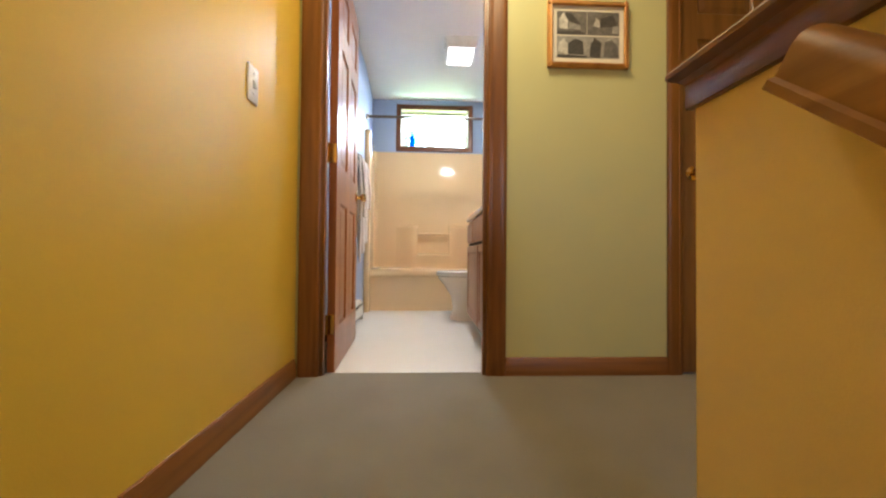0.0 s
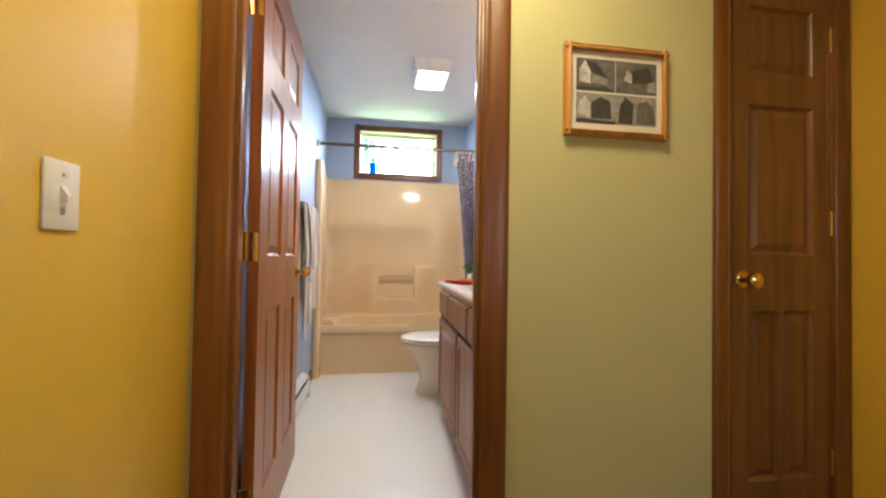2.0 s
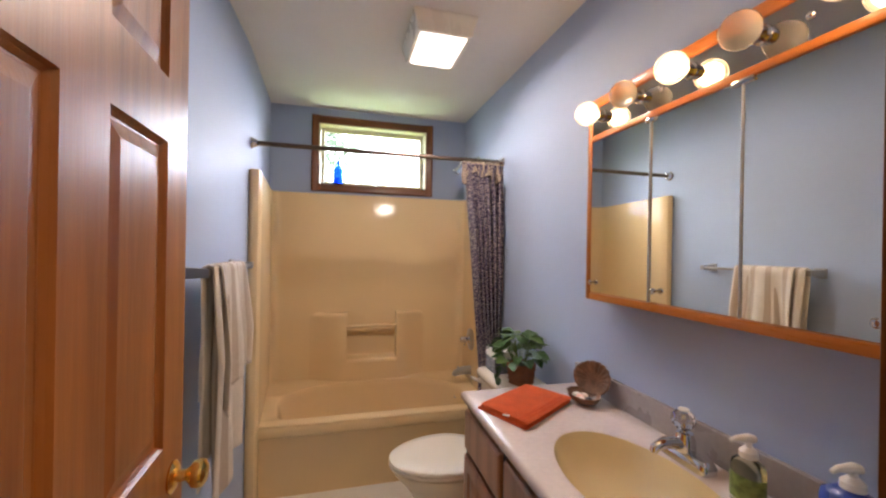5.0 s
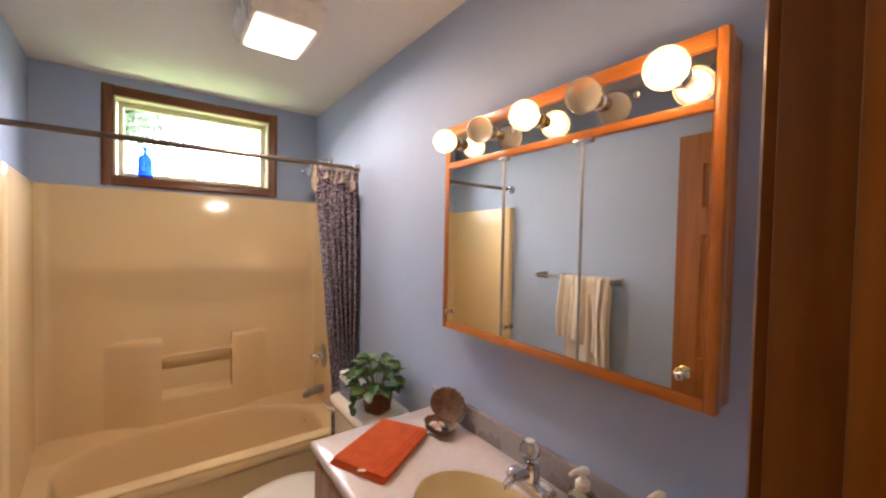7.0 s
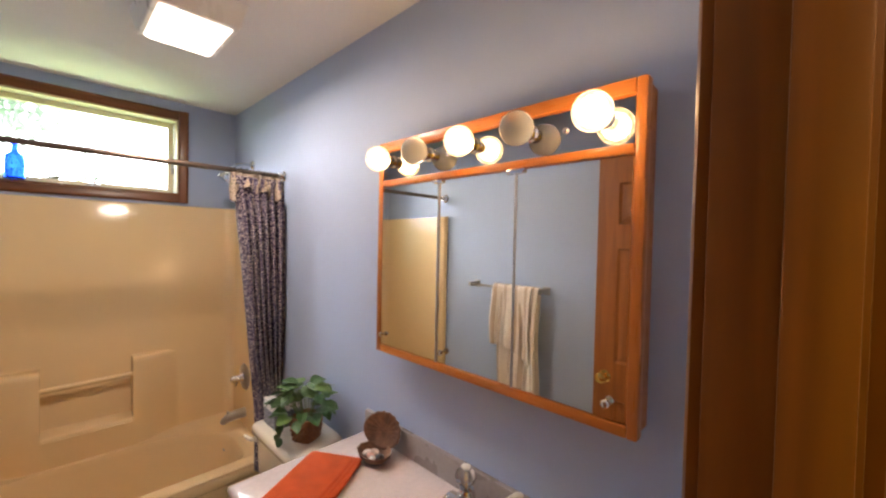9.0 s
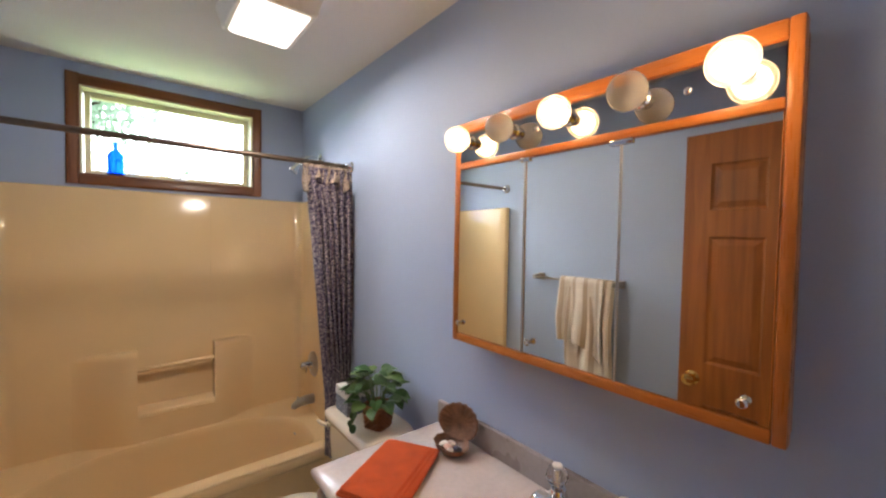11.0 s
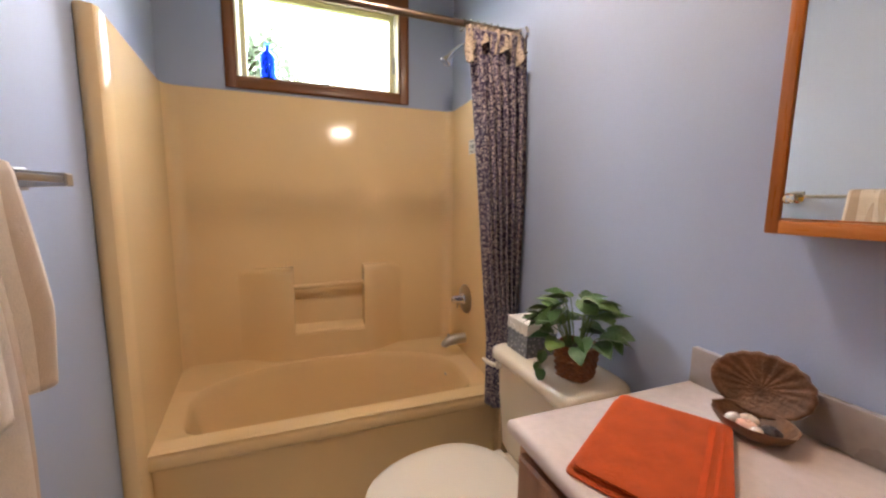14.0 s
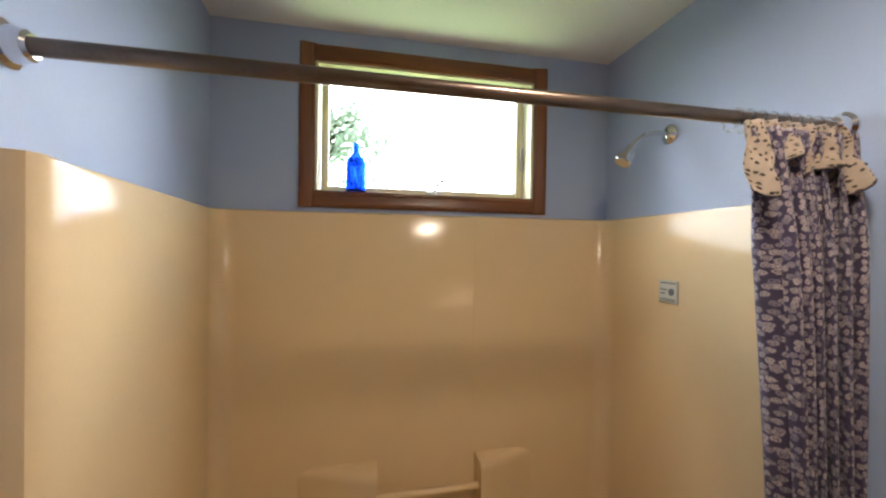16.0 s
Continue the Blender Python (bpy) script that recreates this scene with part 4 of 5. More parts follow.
rng = random.Random(7)
leaf_data = []
for k in range(6):
    leaf_data.append(mesh("leaf", leaf_mesh(1.0, rng.uniform(0.1, 0.5), rng.uniform(0.1, 0.45)), LEAF if k < 4 else LEAF_PALE))
for k in range(64):
    a = rng.uniform(0, 2 * math.pi)
    up_ = rng.random()
    reach = 0.032 + 0.076 * (1 - up_ ** 2) * rng.uniform(0.6, 1.0)
    x, y = PX - 0.012 + reach * math.cos(a), PY + reach * (1.2 if math.sin(a) < 0 else 1.0) * math.sin(a)
    x = min(x, XR - 0.07)
    z = PZ + 0.118 + 0.120 * up_ + rng.uniform(-0.01, 0.01)
    size = rng.uniform(0.050, 0.074)
    tip = -rng.uniform(0.0, 0.75) * (1 - 0.5 * up_)
    ob = new("leaf", leaf_data[rng.randrange(6)])
    ob.parent = plant
    heading = a if x < XR - 0.075 else math.pi / 2 + (math.pi if rng.random() < 0.5 else 0)
    ob.matrix_local = Matrix.Translation((x, y, z)) @ Euler((rng.uniform(-0.5, 0.5), rng.uniform(-0.45, 0.45) + 0.15 * tip, heading + rng.uniform(-0.5, 0.5))).to_matrix().to_4x4() @ Matrix.Scale(size, 4)
    if k % 2 == 0:
        part("stem", tube(B(), [(PX + 0.3 * (x - PX), PY + 0.3 * (y - PY), PZ + 0.088), (PX + 0.7 * (x - PX), PY + 0.7 * (y - PY), PZ + 0.088 + 0.75 * (z - PZ - 0.088)), (x, y, z)], 0.0016, 5), STEM, plant)
trail = [(PX - 0.05, PY + 0.015, PZ + 0.105), (PX - 0.080, PY + 0.022, PZ + 0.112), (PX - 0.100, PY + 0.025, PZ + 0.080), (PX - 0.104, PY + 0.026, PZ + 0.045), (PX - 0.102, PY + 0.024, PZ + 0.025)]
part("trailing_stem", tube(B(), trail, 0.0018, 6), STEM, plant)
for k in range(6):
    p = Vector(trail[1 + k % 4])
    ob = new("leaf", leaf_data[k])
    ob.parent = plant
    ob.matrix_local = Matrix.Translation(p) @ Euler((rng.uniform(-0.6, 0.6), 1.1, rng.uniform(1.8, 4.4))).to_matrix().to_4x4() @ Matrix.Scale(0.036, 4)
part("soil", cyl(B(), (PX, PY, PZ + 0.08), (PX, PY, PZ + 0.092), 0.042, seg=24), DARK, plant)

# ---- vanity ----
VX, VT, VE = 0.507, 0.850, 3.222
VY0, VY1 = YB + 0.020, 3.205
vanity = thing("vanity_cabinet", "brown wooden vanity cabinet with drawers and panelled doors", "cabinet")
bm = B()
for x0, y0, z0, x1, y1, z1 in ((VX, VY0, 0.095, VX + 0.018, VY1, VT - 0.036), (VX + 0.018, VY1 - 0.018, 0.095, XR - 0.002, VY1, VT - 0.036), (VX + 0.018, VY0, 0.095, XR - 0.002, VY0 + 0.018, VT - 0.036), (VX + 0.018, VY0 + 0.018, 0.095, XR - 0.002, VY1 - 0.018, 0.113)):
    box(bm, x0, y0, z0, x1, y1, z1)
part("body", bm, WOOD_CAB, vanity, smooth=False)
part("toe_kick", box(B(), VX + 0.06, VY0, 0.0, XR - 0.002, VY1 - 0.01, 0.096), DARK, vanity)


def fronted(name, y0, y1, z0, z1, raised):
    """A drawer or door front with a rounded lip; doors have a sunk field with a raised panel."""
    bm = B()
    rings = []
    steps = [(0.0, 0.0), (0.0, 0.010), (0.004, 0.016), (0.010, 0.018)]
    if raised:
        steps += [(0.045, 0.018), (0.050, 0.012), (0.058, 0.010), (0.085, 0.016), (0.090, 0.016)]
    for inset, proud in steps:
        rings.append([(VX - proud, y0 + inset, z0 + inset), (VX - proud, y1 - inset, z0 + inset), (VX - proud, y1 - inset, z1 - inset), (VX - proud, y0 + inset, z1 - inset)])
    loft(bm, rings)
    return part(name, bm, WOOD_CAB, vanity, smooth=False)


for y0, y1 in ((2.868, 3.188), (2.376, 2.836), (VY0 + 0.012, 2.344)):
    fronted("drawer_front", y0, y1, 0.652, 0.792, False)
for y0, y1 in ((2.612, 3.188), (VY0 + 0.012, 2.578)):
    fronted("door", y0, y1, 0.118, 0.628, True)
# dark strips laid between the fronts, the shade there put into their colour
for y0, y1, z0, z1 in ((VY0 + 0.004, VY1 - 0.004, 0.632, 0.648), (2.840, 2.864, 0.652, 0.80), (2.348, 2.372, 0.652, 0.80), (2.582, 2.608, 0.11, 0.63)):
    part("shade_strip", box(B(), VX - 0.003, y0, z0, VX + 0.002, y1, z1), DARK, vanity)

# worktop with the moulded oval bowl
SCX, SCY, SRX, SRY = 0.722, 2.598, 0.156, 0.243
counter = thing("countertop", "pale cultured marble vanity top with an oval straw-coloured sink", "countertop")
bm = B()
N = 64
cx0, cx1, cy0, cy1 = 0.484, XR - 0.002, YB + 0.001, VE
ovalr = [(SCX + SRX * math.cos(2 * math.pi * i / N), SCY + SRY * math.sin(2 * math.pi * i / N)) for i in range(N)]
edge = []
for x, y in ovalr:
    d = Vector((x - SCX, y - SCY))
    s = min(((cx1 if d.x > 0 else cx0) - SCX) / d.x if abs(d.x) > 1e-6 else 99, ((cy1 if d.y > 0 else cy0) - SCY) / d.y if abs(d.y) > 1e-6 else 99)
    edge.append(Vector((SCX + d.x * s, SCY + d.y * s)))
for cxx, cyy in ((cx0, cy0), (cx1, cy0), (cx1, cy1), (cx0, cy1)):
    k = min(range(N), key=lambda i: (edge[i] - Vector((cxx, cyy))).length)
    edge[k] = Vector((cxx, cyy))


def inset_edge(d):
    return [(min(max(p.x, cx0 + d), cx1 - 0.0), min(max(p.y, cy0 + 0.0), cy1 - d)) for p in edge]


rings = [[(x, y, VT - 0.034) for x, y in inset_edge(0.012)], [(x, y, VT - 0.030) for x, y in inset_edge(0.003)], [(x, y, VT - 0.018) for x, y in inset_edge(0.0)], [(x, y, VT - 0.006) for x, y in inset_edge(0.003)], [(x, y, VT) for x, y in inset_edge(0.012)],
         [(SCX + (x - SCX) * 1.05, SCY + (y - SCY) * 1.03, VT) for x, y in ovalr], [(x, y, VT - 0.003) for x, y in ovalr]]
loft(bm, rings, cap0=False, cap1=False)
part("slab", bm, MARBLE, counter, sharp=50)
bm = B()
rings = []
for f, d in ((1.0, 0.003), (0.985, 0.010), (0.95, 0.03), (0.86, 0.07), (0.70, 0.105), (0.45, 0.13), (0.20, 0.138), (0.13, 0.139)):
    rings.append([(SCX - 0.01 * (1 - f) + (x - SCX) * f, SCY - 0.02 * (1 - f) + (y - SCY) * f, VT - d) for x, y in ovalr])
loft(bm, rings, cap0=False)
part("bowl", bm, BASIN, counter, "straw-coloured oval bowl", sharp=60)
part("drain", lathe(B(), [(0.001, 0.0), (0.024, 0.0), (0.026, 0.003), (0.020, 0.005), (0.012, 0.003), (0.001, 0.003)], Matrix.Translation((SCX - 0.009, SCY - 0.02, VT - 0.1385))), STEEL, counter)
part("backsplash", box(B(), XR - 0.020, YB + 0.001, VT, XR - 0.002, VE - 0.012, VT + 0.085, 0.003), SPLASH, counter, "grey-mauve marble backsplash")

faucet = thing("sink_faucet", "chrome single-handle sink faucet with a clear ball knob", "faucet")
FX, FY = 0.910, 2.634
part("base_plate", loft(B(), [[(p.x, p.y, z) for p in rounded([(FX - 0.026 + d, FY - 0.078 + d), (FX + 0.026 - d, FY - 0.078 + d), (FX + 0.026 - d, FY + 0.078 - d), (FX - 0.026 + d, FY + 0.078 - d)], 0.02, 5)] for d, z in ((0.0, VT + 0.001), (0.0, VT + 0.014), (0.004, VT + 0.024), (0.010, VT + 0.030))]), CHROME, faucet)
part("column", lathe(B(), [(0.001, 0), (0.026, 0.0), (0.024, 0.03), (0.019, 0.045), (0.001, 0.046)], Matrix.Translation((FX, FY, VT + 0.028))), CHROME, faucet)
part("spout", tube(B(), [(FX - 0.005, FY, VT + 0.045), (FX - 0.05, FY, VT + 0.052), (FX - 0.080, FY, VT + 0.050), (FX - 0.096, FY, VT + 0.042), (FX - 0.098, FY, VT + 0.034)], [0.016, 0.014, 0.012, 0.011, 0.010], 14), CHROME, faucet)
ACR = glass("clear_acrylic", (0.96, 0.96, 0.96), 0.03, 1.49)
bm = B()
ball(bm, (FX, FY + 0.005, VT + 0.104), 0.029, 16, (1, 1, 0.95))
part("ball_knob", bm, ACR, faucet, "clear faceted acrylic ball knob", smooth=False)
part("knob_cap", cyl(B(), (FX, FY + 0.005, VT + 0.128), (FX, FY + 0.005, VT + 0.1335), 0.013, seg=20, bevel=0.001), WHITE_PLASTIC, faucet)
part("knob_stem", cyl(B(), (FX, FY, VT + 0.06), (FX, FY + 0.004, VT + 0.118), 0.007, seg=12), CHROME, faucet)


def pump_bottle(name, x, y, rx, ry, body_h, mat, label, turn, neck=0.035, liquid=None):
    """A soap bottle of oval section with a white pump head."""
    top = thing(name, label, "soap bottle", "soap bottles by the sink")
    m = Matrix.Translation((x, y, VT + 0.0005))
    prof = [(0.001, 0.0), (0.92, 0.0), (1.0, 0.006), (1.0, body_h * 0.78), (0.93, body_h * 0.88), (0.60, body_h * 0.96), (0.36, body_h), (0.001, body_h)]
    rings = [[m @ Vector((max(r, 0.02) * rx * math.cos(a), max(r, 0.02) * ry * math.sin(a), z)) for a in [2 * math.pi * i / 32 for i in range(32)]] for r, z in prof]
    part("bottle", loft(B(), rings), mat, top, sharp=60)
    z = VT + body_h
    pump = part("pump", lathe(B(), [(0.001, 0), (0.017, 0.0), (0.017, 0.012), (0.012, 0.018), (0.007, 0.022), (0.006, neck), (0.001, neck)], Matrix.Translation((x, y, z))), WHITE_PLASTIC, top, "white pump")
    d = Vector((math.cos(radians(turn)), math.sin(radians(turn)), 0))
    p = Vector((x, y, z + neck))
    part("nozzle", tube(B(), [p - d * 0.012 + Vector((0, 0, 0.004)), p + Vector((0, 0, 0.006)), p + d * 0.026 + Vector((0, 0, 0.005)), p + d * 0.038 + Vector((0, 0, -0.001))], [0.008, 0.010, 0.006, 0.004], 10), WHITE_PLASTIC, pump)
    return top


CLEAR = glass("pale_green_bottle", (0.72, 0.78, 0.60), 0.04, 1.40)
BLUE_LABEL = material("royal_blue_plastic", (0.035, 0.07, 0.34), 0.25, var=0.1, scale=25, coat=0.3)
soap = pump_bottle("soap_dispenser", 0.890, 2.460, 0.026, 0.034, 0.105, CLEAR, "clear soap bottle with a green label and white pump", 160, 0.034)
part("label", loft(B(), [[(0.890 + 0.0268 * math.cos(a), 2.460 + 0.0348 * math.sin(a), z) for a in [math.pi * 0.62 + math.pi * 0.95 * i / 16 for i in range(17)]] for z in (VT + 0.018, VT + 0.070)], closed=False, cap0=False, cap1=False), material("green_leaf_print", (0.16, 0.22, 0.06), 0.5, var=0.5, scale=60), soap, "green leafy label")
big = pump_bottle("soap_dispenser", 0.905, 2.296, 0.034, 0.046, 0.135, BLUE_LABEL, "large royal blue soap bottle with a white pump", 165, 0.030)
part("label", loft(B(), [[(0.905 + 0.0348 * math.cos(a), 2.296 + 0.0468 * math.sin(a), z) for a in [math.pi * 0.72 + math.pi * 0.62 * i / 16 for i in range(17)]] for z in (VT + 0.012, VT + 0.085)], closed=False, cap0=False, cap1=False), material("pale_blue_print", (0.50, 0.55, 0.62), 0.45, var=0.5, scale=45), big, "pale printed label")

# folded towel on the worktop
TERRY = material("orange_terry", (0.66, 0.105, 0.028), 0.95, spec=0.1, var=0.10, scale=24, bump=1.0, bump_scale=700, fine=0.18, sheen=0.06)
TERRY_EDGE = material("orange_terry_border", (0.60, 0.08, 0.018), 0.9, spec=0.1, var=0.1, scale=30, bump=0.5, bump_scale=500, sheen=0.05)
hand_towel = thing("folded_hand_towel", "folded orange terry hand towel lying on the vanity top", "towel")
ca, cb_, cc_, cd = Vector((0.488, 3.055)), Vector((0.738, 3.200)), Vector((0.842, 3.036)), Vector((0.578, 2.866))
for lay, (grow, z0, z1) in enumerate(((0.0, 0.0005, 0.007), (-0.006, 0.0072, 0.0135), (-0.004, 0.0137, 0.020))):
    mid = (ca + cb_ + cc_ + cd) / 4
    pts = [mid + (p - mid) * (1 + grow / 0.15) + Vector((0.003 * lay, -0.002 * lay)) for p in (ca, cb_, cc_, cd)]
    out = rounded([tuple(p) for p in pts], 0.014, 4)
    rows = []
    for grow2, z in ((-0.004, z0), (0.0, z0 + 0.002), (0.0, z1 - 0.002), (-0.004, z1)):
        rows.append([(mid.x + (p.x - mid.x) * (1 + grow2 / 0.15), mid.y + (p.y - mid.y) * (1 + grow2 / 0.15), VT + z + 0.0012 * math.sin(p.x * 60 + p.y * 45)) for p in out])
    part("fold", loft(B(), rows), TERRY, hand_towel)
for f0, f1 in ((0.80, 0.84), (0.885, 0.905)):
    a0, a1 = ca.lerp(cb_, 0.03), ca.lerp(cb_, 0.97)
    d = cd - ca
    quad = [a0 + d * f0, a1 + d * f0, a1 + d * f1, a0 + d * f1]
    part("woven_band", loft(B(), [[(p.x, p.y, z) for p in quad] for z in (VT + 0.0190, VT + 0.0212)]), TERRY_EDGE, hand_towel)
tag = cd.lerp(ca, 0.36)
part("care_tag", loft(B(), [[(tag.x + a, tag.y + b, z) for a, b in ((-0.014, 0.006), (0.004, -0.008), (0.010, 0.002), (-0.008, 0.014))] for z in (VT + 0.0212, VT + 0.0222)]), WHITE_CARD, hand_towel, "small white care tag")

# shell dish
SHELL = material("brown_shell", (0.16, 0.075, 0.038), 0.45, var=0.4, scale=28, bump=0.5, bump_scale=150, fine=0.15)
dish = thing("shell_dish", "open brown scallop shell used as a dish by the backsplash", "shell")


def scallop(m, w, h, depth, lobes=9):
    """A fan shell lying back: a shallow ribbed bowl with a wavy rim, hollow towards -x, wide along y."""
    bm = B()
    nu, nv = lobes * 8, 10
    mid = bm.verts.new(m @ Vector((depth, 0, -0.15 * h)))
    last = None
    for j in range(1, nv + 1):
        t = j / nv
        row = []
        for i in range(nu):
            a = 2 * math.pi * i / nu
            up = 0.5 + 0.5 * math.sin(a)
            wave = math.cos(lobes * 2 * a) * t * up
            r = t * (1 + 0.030 * wave)
            y, z = w * r * math.cos(a), h * r * math.sin(a) - 0.15 * h * (1 - t)
            x = depth * (1 - t ** 2.2) + 0.0022 * wave - 0.006 * t ** 4 * math.cos(a * 2 + 0.4)
            row.append(bm.verts.new(m @ Vector((x, y, z))))
        for i in range(nu):
            k = (i + 1) % nu
            bm.faces.new((mid, row[i], row[k]) if last is None else (last[i], row[i], row[k], last[k]))
        last = row
    return bm


def thicken(ob, t):
    mod = ob.modifiers.new("thickness", "SOLIDIFY")
    mod.thickness, mod.offset = t, 0
    return ob


mb = Matrix.Translation((0.930, 3.044, VT + 0.078)) @ Euler((0, radians(18), radians(14))).to_matrix().to_4x4()
thicken(part("upper_shell", scallop(mb, 0.080, 0.060, 0.016), SHELL, dish, sharp=180), 0.004)
bm = B()
nu = 48
rings = []
for r, z in ((0.10, 0.003), (0.45, 0.0015), (0.75, 0.010), (0.93, 0.024), (1.0, 0.034), (0.95, 0.033), (0.86, 0.022), (0.70, 0.013), (0.40, 0.008), (0.10, 0.008)):
    rings.append([(0.880 + 0.052 * r * (1 + 0.03 * r * math.cos(11 * a)) * math.cos(a), 3.022 + 0.068 * r * (1 + 0.03 * r * math.cos(11 * a)) * math.sin(a), VT + z) for a in [2 * math.pi * i / nu for i in range(nu)]])
part("lower_shell", loft(bm, rings), SHELL, dish)
small_cols = ((0.78, 0.74, 0.68), (0.70, 0.42, 0.33), (0.80, 0.76, 0.72), (0.04, 0.035, 0.04), (0.66, 0.55, 0.45))
small_mats = [material("small_shell", c, 0.3, var=0.15, scale=80) for c in small_cols]
for k, (dx, dy, r, sq) in enumerate(((-0.010, 0.028, 0.013, (1.3, 0.8, 0.6)), (-0.012, 0.002, 0.014, (0.9, 1.3, 0.6)), (-0.022, -0.018, 0.012, (1.2, 0.8, 0.7)), (0.004, -0.028, 0.014, (1, 1.2, 0.6)), (0.012, 0.012, 0.012, (1.0, 1.4, 0.6)))):
    sh = thing("small_shell", "small smooth sea shell lying in the shell dish", "shell", "shells in the dish")
    part("shell_body", ball(B(), (0.880 + dx, 3.022 + dy, VT + 0.020), r, 16, sq), small_mats[k], sh)
    for q in range(3):
        part("ridge", tube(B(), [(0.880 + dx + r * sq[0] * 0.7 * (q - 1) * 0.5, 3.022 + dy - r * sq[1] * 0.6, VT + 0.020 + r * sq[2] * 0.62), (0.880 + dx + r * sq[0] * 0.35 * (q - 1), 3.022 + dy, VT + 0.0205 + r * sq[2] * 0.96), (0.880 + dx, 3.022 + dy + r * sq[1] * 0.6, VT + 0.020 + r * sq[2] * 0.66)], 0.0012, 5), small_mats[k], sh)
wash = thing("washcloth", "folded mauve washcloth lying on the vanity top", "washcloth")
MAUVE = material("mauve_terry", (0.36, 0.17, 0.15), 0.95, spec=0.1, var=0.12, scale=30, bump=0.9, bump_scale=600, fine=0.15, sheen=0.4)
for lay in range(2):
    out = rounded([(0.512, 2.235), (0.512, 2.300), (0.590, 2.318), (0.600, 2.238)], 0.012, 4)
    part("fold", loft(B(), [[(p.x + 0.003 * lay, p.y - 0.002 * lay, VT + 0.0005 + 0.008 * lay + z + 0.0015 * math.sin(p.x * 90)) for p in out] for z in (0.001, 0.008)]), MAUVE, wash)

# ---- mirror cabinet with its row of bulbs ----
MX, MY0, MY1, MZ0, MZ1 = 0.905, 2.205, 3.057, 1.217, 1.933
STRIP = material("satin_aluminium", (0.50, 0.51, 0.52), 0.5, metal=0.7, var=0.04)
cabinet = thing("mirror_cabinet", "orange oak mirror cabinet with three mirrored doors", "mirror cabinet")
part("case", box(B(), MX + 0.012, MY0 + 0.006, MZ0 + 0.006, XR - 0.001, MY1 - 0.006, MZ1 - 0.006), WOOD_OAK, cabinet)
FW, FB = 0.021, 0.025  # stile and rail widths
for y0, y1, z0, z1, mat in ((MY0, MY0 + FW, MZ0, MZ1, WOOD_OAK), (MY1 - FW, MY1, MZ0, MZ1, WOOD_OAK), (MY0 + FW, MY1 - FW, MZ0, MZ0 + FB, WOOD_OAK_Y),
                            (MY0 + FW, MY1 - FW, MZ1 - 0.032, MZ1, WOOD_OAK_Y), (MY0 + FW, MY1 - FW, 1.784, 1.805, WOOD_OAK_Y)):
    part("frame_rail", box(B(), MX, y0, z0, MX + 0.03, y1, z1, 0.004), mat, cabinet)
my0, my1 = MY0 + FW + 0.002, MY1 - FW - 0.002
for a, b, off in ((my0, 2.4965, 0.0035), (2.4995, 2.7625, 0.005), (2.7655, my1, 0.0035)):
    d = part("mirror_door", box(B(), MX + off, a, MZ0 + FB + 0.002, MX + off + 0.005, b, 1.782, 0.0012, 1), MIRROR, cabinet, "frameless mirror door", smooth=False)
for y in (MY0 + 0.060, 2.735, my1 - 0.014):
    part("door_knob", lathe(B(), [(0.001, 0), (0.004, 0), (0.004, 0.007), (0.008, 0.010), (0.009, 0.014), (0.006, 0.018), (0.001, 0.019)], Matrix.Translation((MX + 0.004, y, MZ0 + 0.062)) @ Matrix.Rotation(radians(-90), 4, "Y"), 18), CHROME, cabinet, "small clear chrome knob")
for y, w in ((2.498, 0.026), (2.764, 0.016)):
    part("top_catch", box(B(), MX - 0.003, y - w, 1.772, MX + 0.006, y + w, 1.784, 0.002), CHROME, cabinet)
    part("edge_strip", box(B(), MX + 0.0005, y - 0.0020, MZ0 + FB + 0.002, MX + 0.004, y + 0.0020, 1.772), STRIP, cabinet)
light_bar = thing("vanity_light_bar", "polished lamp plate with five round bulbs, three lit", "light fixture")
part("plate", box(B(), MX + 0.004, my0, 1.8055, MX + 0.010, my1, 1.8965), PLATE, light_bar, smooth=False)
def bulb_glass(name, emission):
    m = glass(name, (0.97, 0.91, 0.78), 0.22, 1.10)
    b = m.node_tree.nodes["Principled BSDF"]
    b.inputs["Transmission Weight"].default_value = 0.72
    b.inputs["Emission Color"].default_value, b.inputs["Emission Strength"].default_value = (1.0, 0.76, 0.44, 1), emission
    return m


LIT, UNLIT = bulb_glass("lit_frosted_bulb", 0.30), bulb_glass("unlit_frosted_bulb", 0.0)
CORE = glow("glowing_filament_core", (1.0, 0.86, 0.60), 3.0)
bulb_ys = [2.980 - 0.1733 * k for k in range(5)]
for k, y in enumerate(bulb_ys):
    lit = k % 2 == 0
    m = Matrix.Translation((MX + 0.006, y, 1.862)) @ Matrix.Rotation(radians(-90), 4, "Y")
    part("socket", lathe(B(), [(0.001, 0), (0.022, 0.0), (0.021, 0.006), (0.017, 0.010), (0.017, 0.028), (0.014, 0.030), (0.001, 0.030)], m, 24), CHROME, light_bar)
    prof = [(0.012, 0.026), (0.015, 0.032)] + [(0.0395 * math.sin(a), 0.066 - 0.0395 * math.cos(a)) for a in [radians(24 + 150 * i / 14) for i in range(15)]] + [(0.001, 0.1055)]
    bulb = part("bulb", lathe(B(), prof, m, 28), LIT if lit else UNLIT, light_bar, "glowing warm round bulb" if lit else "unlit round bulb")
    bulb.visible_shadow = not lit
    if lit:
        core = part("filament", ball(B(), (MX - 0.060, y, 1.862), 0.016, 16), CORE, bulb, "glowing core")
        core.visible_shadow = False
for y in (2.372, 2.73):
    part("plate_screw", ball(B(), (MX + 0.002, y, 1.854), 0.008, 12, (0.6, 1, 1)), CHROME, light_bar)

